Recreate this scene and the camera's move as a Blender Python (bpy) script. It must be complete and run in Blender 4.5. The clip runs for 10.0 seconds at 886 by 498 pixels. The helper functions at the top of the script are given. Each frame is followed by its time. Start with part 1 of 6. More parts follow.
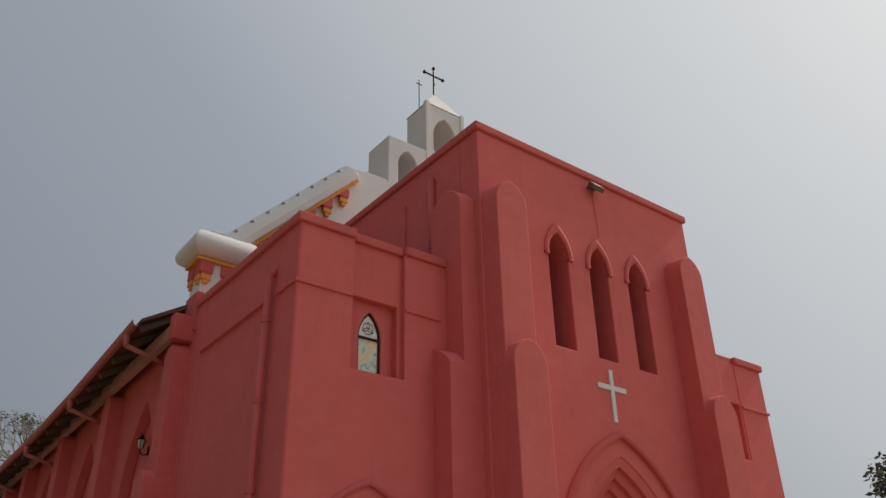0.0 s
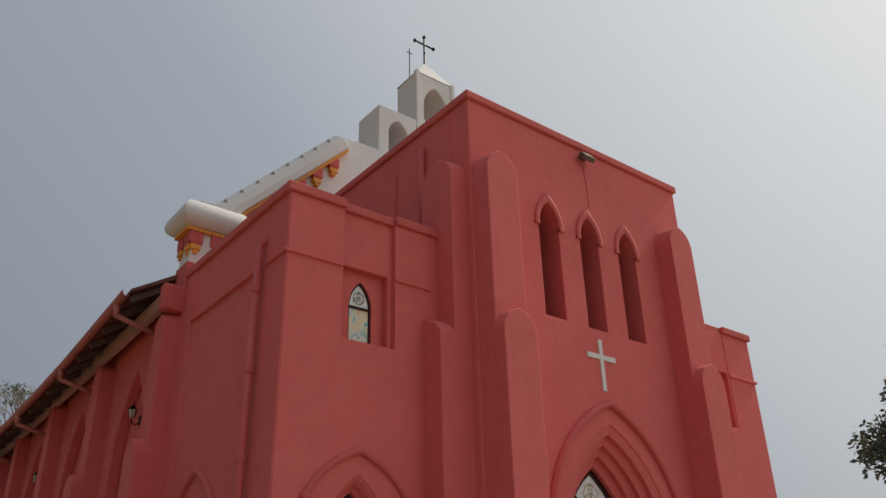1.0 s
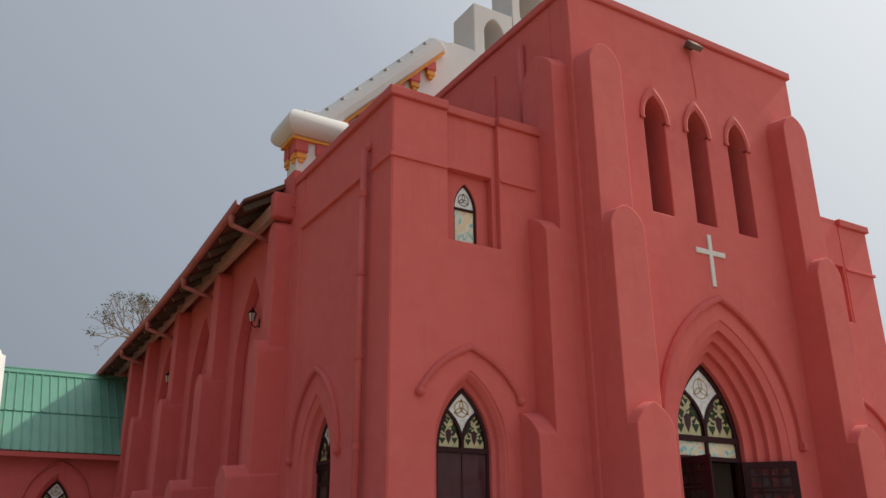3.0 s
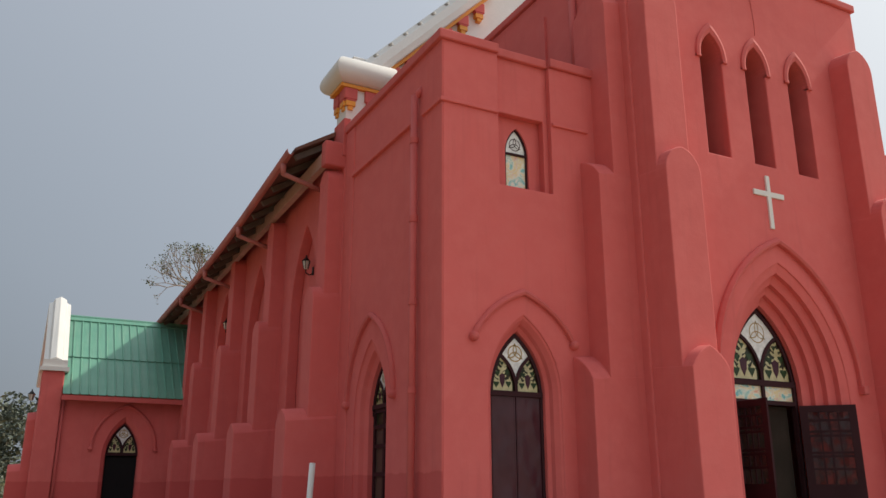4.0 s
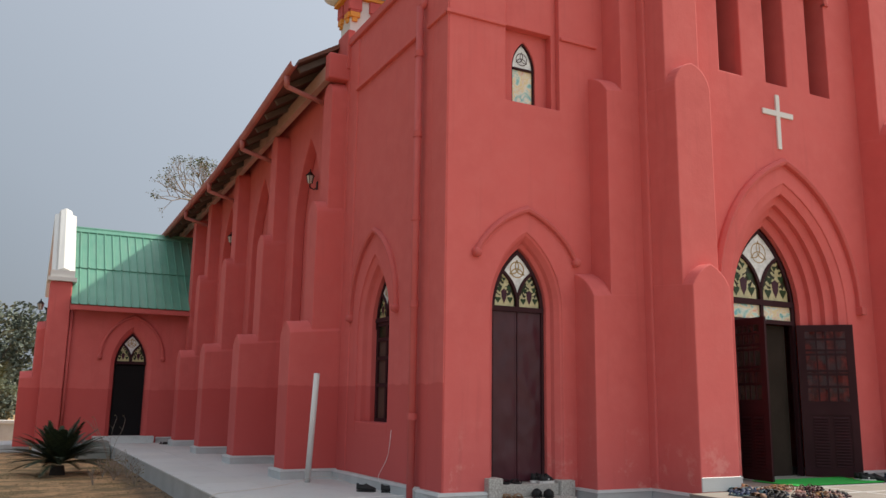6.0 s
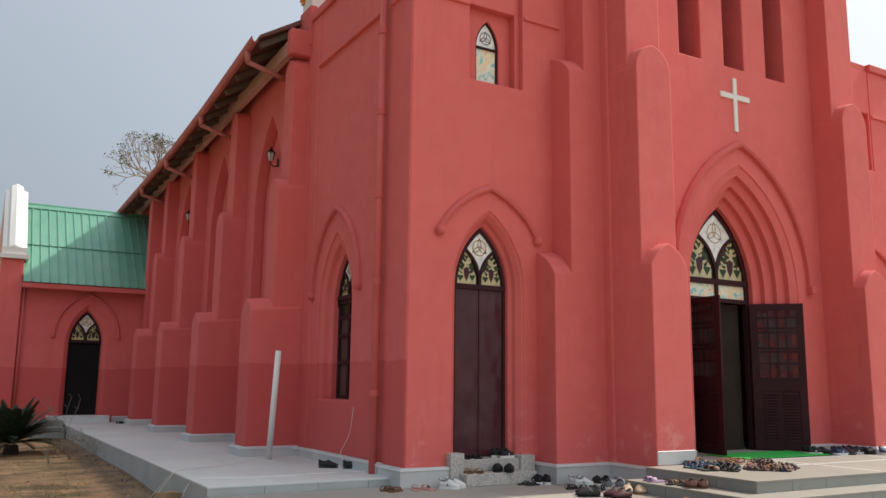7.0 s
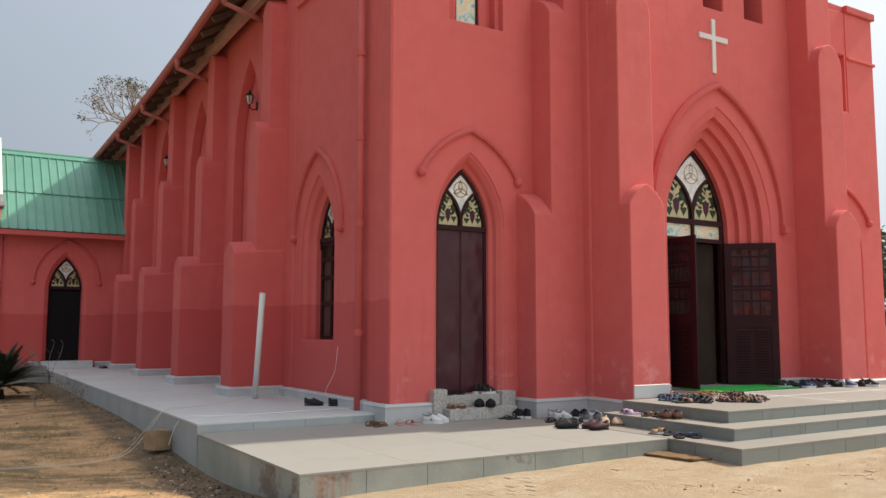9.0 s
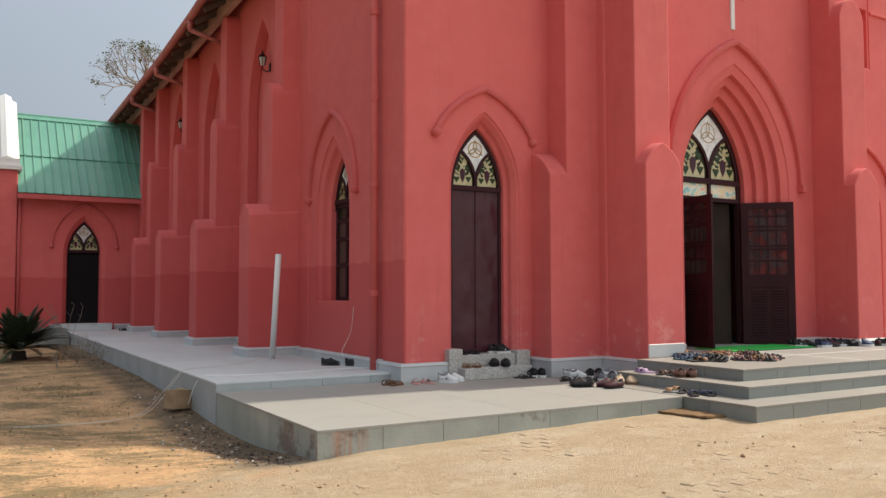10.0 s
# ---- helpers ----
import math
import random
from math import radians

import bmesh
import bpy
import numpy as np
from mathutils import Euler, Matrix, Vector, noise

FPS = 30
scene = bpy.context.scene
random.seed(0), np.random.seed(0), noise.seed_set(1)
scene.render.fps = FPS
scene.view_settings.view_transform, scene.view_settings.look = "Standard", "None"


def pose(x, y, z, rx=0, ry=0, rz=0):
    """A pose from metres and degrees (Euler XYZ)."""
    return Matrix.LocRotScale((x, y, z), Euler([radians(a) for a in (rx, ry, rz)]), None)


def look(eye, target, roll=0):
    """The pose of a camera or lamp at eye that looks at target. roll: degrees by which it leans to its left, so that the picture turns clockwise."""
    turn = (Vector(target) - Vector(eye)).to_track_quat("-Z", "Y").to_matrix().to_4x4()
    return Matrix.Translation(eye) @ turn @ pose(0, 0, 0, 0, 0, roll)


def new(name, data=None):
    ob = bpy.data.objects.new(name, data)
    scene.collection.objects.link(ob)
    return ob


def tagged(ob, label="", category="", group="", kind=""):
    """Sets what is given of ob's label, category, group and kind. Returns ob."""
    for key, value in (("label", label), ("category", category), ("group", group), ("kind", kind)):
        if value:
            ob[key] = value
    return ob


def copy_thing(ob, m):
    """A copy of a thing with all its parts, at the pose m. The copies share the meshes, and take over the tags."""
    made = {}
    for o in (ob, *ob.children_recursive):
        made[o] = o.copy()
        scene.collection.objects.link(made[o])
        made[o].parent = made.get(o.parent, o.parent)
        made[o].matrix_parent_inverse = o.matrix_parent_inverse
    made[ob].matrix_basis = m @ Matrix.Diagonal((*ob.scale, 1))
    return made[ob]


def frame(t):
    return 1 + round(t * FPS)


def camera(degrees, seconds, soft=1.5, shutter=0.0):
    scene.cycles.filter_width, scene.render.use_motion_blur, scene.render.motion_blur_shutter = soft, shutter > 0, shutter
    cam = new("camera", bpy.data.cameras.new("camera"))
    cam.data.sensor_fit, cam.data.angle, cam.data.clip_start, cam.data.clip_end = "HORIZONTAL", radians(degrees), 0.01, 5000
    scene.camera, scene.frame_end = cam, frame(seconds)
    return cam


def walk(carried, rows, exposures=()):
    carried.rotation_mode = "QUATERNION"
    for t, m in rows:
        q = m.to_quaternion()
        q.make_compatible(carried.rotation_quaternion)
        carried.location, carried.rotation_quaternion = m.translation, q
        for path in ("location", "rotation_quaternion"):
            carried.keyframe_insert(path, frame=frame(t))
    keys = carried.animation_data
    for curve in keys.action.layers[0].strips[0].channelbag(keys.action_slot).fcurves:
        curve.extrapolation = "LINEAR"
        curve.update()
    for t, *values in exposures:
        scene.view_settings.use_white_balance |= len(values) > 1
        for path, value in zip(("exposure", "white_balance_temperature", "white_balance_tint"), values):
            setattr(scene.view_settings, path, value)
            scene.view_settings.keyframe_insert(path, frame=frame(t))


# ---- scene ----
cam = camera(56.7, 10.0)
PATH = [
    (0, (-4.849, -9.797, 1.52), (-3.776, -8.406, 2.477), -1.1),
    (0.5, (-4.834, -9.808, 1.508), (-3.742, -8.414, 2.438), -1.4),
    (1, (-4.837, -9.788, 1.51), (-3.728, -8.385, 2.403), -1.4),
    (1.5, (-4.849, -9.796, 1.494), (-3.731, -8.378, 2.354), -1.5),
    (2, (-4.868, -9.773, 1.478), (-3.764, -8.319, 2.294), -1.4),
    (2.5, (-4.918, -9.747, 1.447), (-3.899, -8.201, 2.202), -1.0),
    (2.7, (-4.943, -9.735, 1.439), (-3.946, -8.161, 2.166), -0.7),
    (4, (-5.011, -9.682, 1.409), (-4.126, -7.979, 1.973), -0.0),
    (4.5, (-4.996, -9.699, 1.402), (-4.129, -7.973, 1.923), 0.1),
    (5, (-5.0, -9.697, 1.4), (-4.129, -7.962, 1.879), 0.4),
    (5.5, (-4.991, -9.7, 1.395), (-4.112, -7.952, 1.81), 0.7),
    (7, (-5.096, -9.713, 1.336), (-4.104, -8.007, 1.659), 0.7),
    (7.5, (-5.137, -9.777, 1.309), (-4.089, -8.099, 1.605), 0.3),
    (8, (-5.211, -9.805, 1.296), (-4.155, -8.126, 1.552), 0.1),
    (8.5, (-5.237, -9.808, 1.278), (-4.181, -8.125, 1.502), 0.1),
    (9, (-5.211, -9.807, 1.249), (-4.164, -8.114, 1.442), 0.1),
    (9.5, (-5.209, -9.807, 1.229), (-4.173, -8.102, 1.357), 0.0),
    (10, (-5.214, -9.808, 1.209), (-4.194, -8.091, 1.313), -0.1),
]
EXPOSURES = [(0.0, -0.10), (1.5, 0.02), (2.5, 0.20), (4.0, 0.48), (5.5, 0.68), (7.5, 0.84), (10.0, 0.84)]
walk(cam, [(t, look(*p)) for t, *p in PATH], EXPOSURES)

# ---- light ----
LIGHT = Vector((-1.0, 0.04, -1.0)).normalized()
sun_data = bpy.data.lights.new("sun", "SUN")
sun_data.energy, sun_data.angle, sun_data.color = 2.8, radians(2.0), (1.0, 0.90, 0.75)
sun = new("sun", sun_data)
sun.rotation_mode = "QUATERNION"
sun.rotation_quaternion = LIGHT.to_track_quat("-Z", "Y")
world = bpy.data.worlds.new("hazy_sky")
scene.world = world
world.use_nodes = True
wn = world.node_tree
sky = wn.nodes.new("ShaderNodeTexSky")
sky.sky_type, sky.sun_disc = "NISHITA", False
sky.sun_elevation = math.asin(-LIGHT.z)
sky.sun_rotation = math.atan2(-LIGHT.x, -LIGHT.y)
sky.air_density, sky.dust_density, sky.ozone_density, sky.altitude = 1.3, 4.0, 1.0, 200
wn.nodes["Background"].inputs["Strength"].default_value = 0.104
# dusty haze: brightest high on the sun's side over the forecourt, dimming smoothly away from there
toward = wn.nodes.new("ShaderNodeVectorMath")
toward.operation = "DOT_PRODUCT"
toward.inputs[1].default_value = Vector((0.55, -0.35, 0.76)).normalized()
wn.links.new(wn.nodes.new("ShaderNodeTexCoord").outputs["Generated"], toward.inputs[0])
span = wn.nodes.new("ShaderNodeMapRange")
span.inputs["From Min"].default_value = -1.0
wn.links.new(toward.outputs["Value"], span.inputs["Value"])
glow = wn.nodes.new("ShaderNodeValToRGB")
glow.color_ramp.interpolation = "B_SPLINE"
stops = ((0.0, (0.05, 0.06, 0.07)), (0.25, (0.075, 0.088, 0.105)), (0.42, (0.225, 0.255, 0.295)), (0.67, (0.34, 0.37, 0.42)), (0.76, (0.47, 0.495, 0.52)), (0.90, (0.66, 0.685, 0.70)), (1.0, (0.74, 0.76, 0.77)))
while len(glow.color_ramp.elements) < len(stops):
    glow.color_ramp.elements.new(0.5)
for e, (p, c) in zip(glow.color_ramp.elements, stops):
    e.position, e.color = p, (*c, 1.0)
wn.links.new(span.outputs["Result"], glow.inputs["Fac"])
lift = wn.nodes.new("ShaderNodeVectorMath")
lift.operation = "SCALE"
lift.inputs["Scale"].default_value = 10.0
wn.links.new(glow.outputs["Color"], lift.inputs[0])
haze = wn.nodes.new("ShaderNodeMix")
haze.data_type = "RGBA"
haze.inputs["Factor"].default_value = 0.92
wn.links.new(sky.outputs["Color"], haze.inputs["A"])
wn.links.new(lift.outputs["Vector"], haze.inputs["B"])
wn.links.new(haze.outputs["Result"], wn.nodes["Background"].inputs["Color"])


# ---- materials ----
def shader(name, rough=0.8, metal=0.0):
    m = bpy.data.materials.new(name)
    m.use_nodes = True
    b = m.node_tree.nodes["Principled BSDF"]
    b.inputs["Roughness"].default_value, b.inputs["Metallic"].default_value = rough, metal
    return m, m.node_tree, b


def coords(nt, scale=(1, 1, 1), world_space=True):
    mp = nt.nodes.new("ShaderNodeMapping")
    mp.inputs["Scale"].default_value = scale
    if world_space:
        nt.links.new(nt.nodes.new("ShaderNodeNewGeometry").outputs["Position"], mp.inputs["Vector"])
    else:
        nt.links.new(nt.nodes.new("ShaderNodeTexCoord").outputs["Object"], mp.inputs["Vector"])
    return mp.outputs["Vector"]


def grain(nt, vec, scale, detail=4.0, rough=0.6):
    n = nt.nodes.new("ShaderNodeTexNoise")
    n.inputs["Scale"].default_value, n.inputs["Detail"].default_value, n.inputs["Roughness"].default_value = scale, detail, rough
    nt.links.new(vec, n.inputs["Vector"])
    return n.outputs["Fac"]


def ramp(nt, fac, lo, hi, c0=(0, 0, 0, 1), c1=(1, 1, 1, 1)):
    r = nt.nodes.new("ShaderNodeValToRGB")
    r.color_ramp.elements[0].position, r.color_ramp.elements[1].position = lo, hi
    r.color_ramp.elements[0].color, r.color_ramp.elements[1].color = c0, c1
    nt.links.new(fac, r.inputs["Fac"])
    return r.outputs["Color"]


def blend(nt, fac, a, b, mode="MIX"):
    x = nt.nodes.new("ShaderNodeMix")
    x.data_type, x.blend_type = "RGBA", mode
    for socket, value in ((x.inputs["Factor"], fac), (x.inputs["A"], a), (x.inputs["B"], b)):
        if isinstance(value, (int, float, tuple)):
            socket.default_value = value
        else:
            nt.links.new(value, socket)
    return x.outputs["Result"]


def relief(nt, b, height, strength, distance):
    n = nt.nodes.new("ShaderNodeBump")
    n.inputs["Strength"].default_value, n.inputs["Distance"].default_value = strength, distance
    nt.links.new(height, n.inputs["Height"])
    nt.links.new(n.outputs["Normal"], b.inputs["Normal"])


def rgb(r, g, b):
    return (r, g, b, 1.0)


def mul(c, k):
    return (c[0] * k, c[1] * k, c[2] * k, 1.0)


def math_node(nt, op, a, b):
    x = nt.nodes.new("ShaderNodeMath")
    x.operation = op
    for socket, value in zip(x.inputs, (a, b)):
        if isinstance(value, (int, float)):
            socket.default_value = value
        else:
            nt.links.new(value, socket)
    return x.outputs[0]


def plain(name, colour, rough=0.7, metal=0.0, vary=0.12, scale=6.0, bump=0.15, world_space=True, gloss=0.5):
    """A plain paint, stone or metal with grain at two scales."""
    m, nt, b = shader(name, rough, metal)
    b.inputs["Specular IOR Level"].default_value = gloss
    v = coords(nt, world_space=world_space)
    big, fine = grain(nt, v, scale * 0.25, 3), grain(nt, v, scale * 9, 5)
    c = blend(nt, ramp(nt, big, 0.3, 0.7), mul(colour, 1 - vary), mul(colour, 1 + vary))
    c = blend(nt, ramp(nt, fine, 0.3, 0.75), c, mul(colour, 1 - vary * 0.6))
    nt.links.new(c, b.inputs["Base Color"])
    relief(nt, b, fine, bump, 0.01)
    return m


def red_paint(name, colour, band=False, patches=True):
    """Brick-red limewash on plaster: mottling, rain streaks, trowel relief, and on some walls a darker fresh coat low down."""
    m, nt, b = shader(name, 0.86)
    v = coords(nt)
    big, mid, fine = grain(nt, v, 0.55, 4), grain(nt, v, 3.2, 5), grain(nt, v, 38, 4)
    streak = grain(nt, coords(nt, (5.0, 5.0, 0.35)), 1.2, 4)
    c = blend(nt, ramp(nt, big, 0.32, 0.68), mul(colour, 0.94), mul(colour, 1.05))
    c = blend(nt, ramp(nt, mid, 0.42, 0.8), c, (colour[0] * 1.04, colour[1] * 1.16, colour[2] * 1.16, 1))
    c = blend(nt, math_node(nt, "MULTIPLY", ramp(nt, streak, 0.56, 0.8), 0.4), c, mul(colour, 0.74))
    pos = nt.nodes.new("ShaderNodeSeparateXYZ")
    nt.links.new(v, pos.inputs[0])
    z = pos.outputs["Z"]
    if band:
        edge = math_node(nt, "ADD", z, math_node(nt, "MULTIPLY", mid, 0.10))
        low = ramp(nt, math_node(nt, "SUBTRACT", edge, 1.2), 0.48, 0.5, rgb(1, 1, 1), rgb(0, 0, 0))
        c = blend(nt, math_node(nt, "MULTIPLY", low, 0.75), c, (colour[0] * 0.82, colour[1] * 0.62, colour[2] * 0.62, 1))
    if patches:
        spot = math_node(nt, "MULTIPLY", ramp(nt, grain(nt, v, 2.3, 6, 0.7), 0.54, 0.64), ramp(nt, math_node(nt, "MULTIPLY", z, 0.7), 0.25, 0.85, rgb(1, 1, 1), rgb(0, 0, 0)))
        c = blend(nt, math_node(nt, "MULTIPLY", spot, 0.8), c, (colour[0] * 1.15, colour[1] * 2.3, colour[2] * 2.2, 1))
    nt.links.new(c, b.inputs["Base Color"])
    h = math_node(nt, "ADD", math_node(nt, "MULTIPLY", mid, 1.6), math_node(nt, "MULTIPLY", fine, 0.35))
    relief(nt, b, h, 0.16, 0.02)
    return m


RED = (0.615, 0.122, 0.114, 1)
M_RED = red_paint("red_limewash", RED)
M_REDSIDE = red_paint("red_limewash_two_coats", RED, band=True, patches=False)
M_REDTRIM = red_paint("red_trim_paint", (0.545, 0.106, 0.099, 1), patches=False)
M_WHITE = plain("white_paint", (0.68, 0.68, 0.665, 1), 0.7, vary=0.08, scale=3, bump=0.15)
M_ORANGE = plain("orange_paint", (0.72, 0.30, 0.035, 1), 0.6, vary=0.1, scale=4)
M_PLINTH = plain("blue_grey_granite", (0.50, 0.52, 0.52, 1), 0.6, vary=0.18, scale=7)


def paving(name, colour, spots=0.35, dust=0.4, uneven=0.07):
    """Sawn stone slabs: each a little different, with fine grain, pale dust and dark trodden stains."""
    m, nt, b = shader(name, 0.62)
    v = coords(nt)
    own = nt.nodes.new("ShaderNodeObjectInfo").outputs["Random"]
    c = blend(nt, own, mul(colour, 1 - uneven), mul(colour, 1 + uneven))
    c = blend(nt, math_node(nt, "MULTIPLY", ramp(nt, grain(nt, v, 0.9, 5, 0.65), 0.42, 0.68), dust), c, (colour[0] * 1.18, colour[1] * 1.12, colour[2] * 1.0, 1))
    c = blend(nt, math_node(nt, "MULTIPLY", ramp(nt, grain(nt, v, 2.7, 7, 0.75), 0.55, 0.70), spots), c, mul(colour, 0.55))
    c = blend(nt, math_node(nt, "MULTIPLY", ramp(nt, grain(nt, v, 70, 4), 0.45, 0.75), 0.35), c, mul(colour, 0.72))
    nt.links.new(c, b.inputs["Base Color"])
    relief(nt, b, grain(nt, v, 45, 5), 0.2, 0.008)
    return m


M_SLAB = paving("pale_granite_paving", (0.305, 0.302, 0.276, 1), 0.25, 0.3, 0.02)
M_SLABGREY = paving("grey_granite_paving", (0.56, 0.595, 0.595, 1), 0.4, 0.3)
# walkway facing darker than M_SLABGREY: the face's shade is put into this colour
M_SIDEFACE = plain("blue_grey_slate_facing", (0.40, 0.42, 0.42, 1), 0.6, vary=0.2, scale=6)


def slate():
    """Green-grey slate facing with rust runs and damp red-brown stains."""
    m, nt, b = shader("green_grey_slate", 0.55)
    v = coords(nt)
    c = blend(nt, ramp(nt, grain(nt, v, 1.6, 5), 0.3, 0.7), rgb(0.26, 0.28, 0.25), rgb(0.41, 0.43, 0.385))
    own = nt.nodes.new("ShaderNodeObjectInfo").outputs["Random"]
    c = blend(nt, math_node(nt, "MULTIPLY", own, 0.45), c, rgb(0.24, 0.27, 0.25))
    runs = math_node(nt, "MULTIPLY", ramp(nt, grain(nt, coords(nt, (9, 9, 0.5)), 1.0, 3), 0.5, 0.62), ramp(nt, grain(nt, v, 0.55, 2), 0.52, 0.6))
    c = blend(nt, math_node(nt, "MULTIPLY", runs, 0.7), c, rgb(0.40, 0.21, 0.14))
    c = blend(nt, math_node(nt, "MULTIPLY", ramp(nt, grain(nt, v, 1.1, 5, 0.7), 0.60, 0.66), 0.7), c, rgb(0.12, 0.075, 0.055))
    c = blend(nt, math_node(nt, "MULTIPLY", ramp(nt, grain(nt, v, 30, 5), 0.55, 0.8), 0.4), c, rgb(0.42, 0.43, 0.40))
    nt.links.new(c, b.inputs["Base Color"])
    relief(nt, b, grain(nt, v, 40, 5), 0.25, 0.01)
    return m


M_RISER = slate()
# darker than M_RISER: the shadow on the step sides is in this colour
M_EDGE = paving("grey_stone_edging", (0.235, 0.25, 0.232, 1), 0.45, 0.3, 0.09)
M_STEP = paving("beige_grey_step_stone", (0.25, 0.24, 0.215, 1), 0.3, 0.5)


def speckled():
    m, nt, b = shader("speckled_granite", 0.6)
    v = coords(nt)
    c = blend(nt, ramp(nt, grain(nt, v, 55, 3, 0.7), 0.36, 0.64), rgb(0.27, 0.26, 0.24), rgb(0.58, 0.57, 0.54))
    c = blend(nt, ramp(nt, grain(nt, v, 110, 2), 0.55, 0.65), c, rgb(0.34, 0.30, 0.27))
    nt.links.new(c, b.inputs["Base Color"])
    return m


M_SPECKLE = speckled()
M_WOOD = plain("dark_stained_wood", (0.045, 0.018, 0.022, 1), 0.5, vary=0.25, scale=6, gloss=0.08)


def sheet_enamel():
    """Maroon enamel on thin sheet metal, dented and slightly wavy."""
    m, nt, b = shader("maroon_enamel", 0.34)
    v = coords(nt)
    fine, dents = grain(nt, v, 36, 4), grain(nt, coords(nt, (1.6, 1.6, 1.0)), 2.6, 1, 0.4)
    nt.links.new(blend(nt, ramp(nt, grain(nt, v, 1.6, 4), 0.3, 0.7), rgb(0.048, 0.012, 0.019), rgb(0.072, 0.020, 0.029)), b.inputs["Base Color"])
    b.inputs["Specular IOR Level"].default_value = 0.30
    relief(nt, b, math_node(nt, "ADD", math_node(nt, "MULTIPLY", dents, 3.0), math_node(nt, "MULTIPLY", fine, 0.03)), 0.5, 0.03)
    return m


M_DOOR = sheet_enamel()
M_DARKWOOD = plain("brown_wood_panel", (0.075, 0.038, 0.028, 1), 0.55, vary=0.3, scale=5)
# inner wall coloured dark to stand for the unlit room
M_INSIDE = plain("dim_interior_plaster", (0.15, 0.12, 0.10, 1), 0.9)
M_IRON = plain("black_iron", (0.02, 0.02, 0.022, 1), 0.5, 0.6, vary=0.2)
# near-black that stands for the unlit inside of the side doorway
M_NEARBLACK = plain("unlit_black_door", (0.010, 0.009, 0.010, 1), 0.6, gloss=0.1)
M_CEDAR = plain("weathered_rafter_wood", (0.13, 0.10, 0.085, 1), 0.9, vary=0.35, scale=5)
M_FLOOD = plain("bronze_lamp_metal", (0.14, 0.105, 0.09, 1), 0.5, 0.2, vary=0.15)
M_PVC = plain("white_plastic_pipe", (0.74, 0.75, 0.74, 1), 0.4, vary=0.06)
M_LAMPGLASS = plain("lamp_glass", (0.55, 0.53, 0.48, 1), 0.2, vary=0.1)
M_TILE = plain("clay_tile_roof", (0.16, 0.07, 0.05, 1), 0.85, vary=0.3, scale=5)
M_MAT = plain("green_mat", (0.02, 0.42, 0.06, 1), 0.9, vary=0.15, scale=20)
M_SACK = plain("brown_sackcloth", (0.20, 0.115, 0.05, 1), 0.95, vary=0.3, scale=18)


def ribbed_roof():
    m, nt, b = shader("green_coated_steel", 0.42)
    v = coords(nt)
    g = grain(nt, v, 0.8, 4)
    f = grain(nt, coords(nt, (9, 0.6, 0.6)), 1.5, 4)
    c = blend(nt, ramp(nt, g, 0.3, 0.7), rgb(0.095, 0.28, 0.205), rgb(0.14, 0.35, 0.26))
    c = blend(nt, math_node(nt, "MULTIPLY", ramp(nt, f, 0.5, 0.8), 0.5), c, rgb(0.24, 0.36, 0.28))
    nt.links.new(c, b.inputs["Base Color"])
    return m


M_GREEN = ribbed_roof()


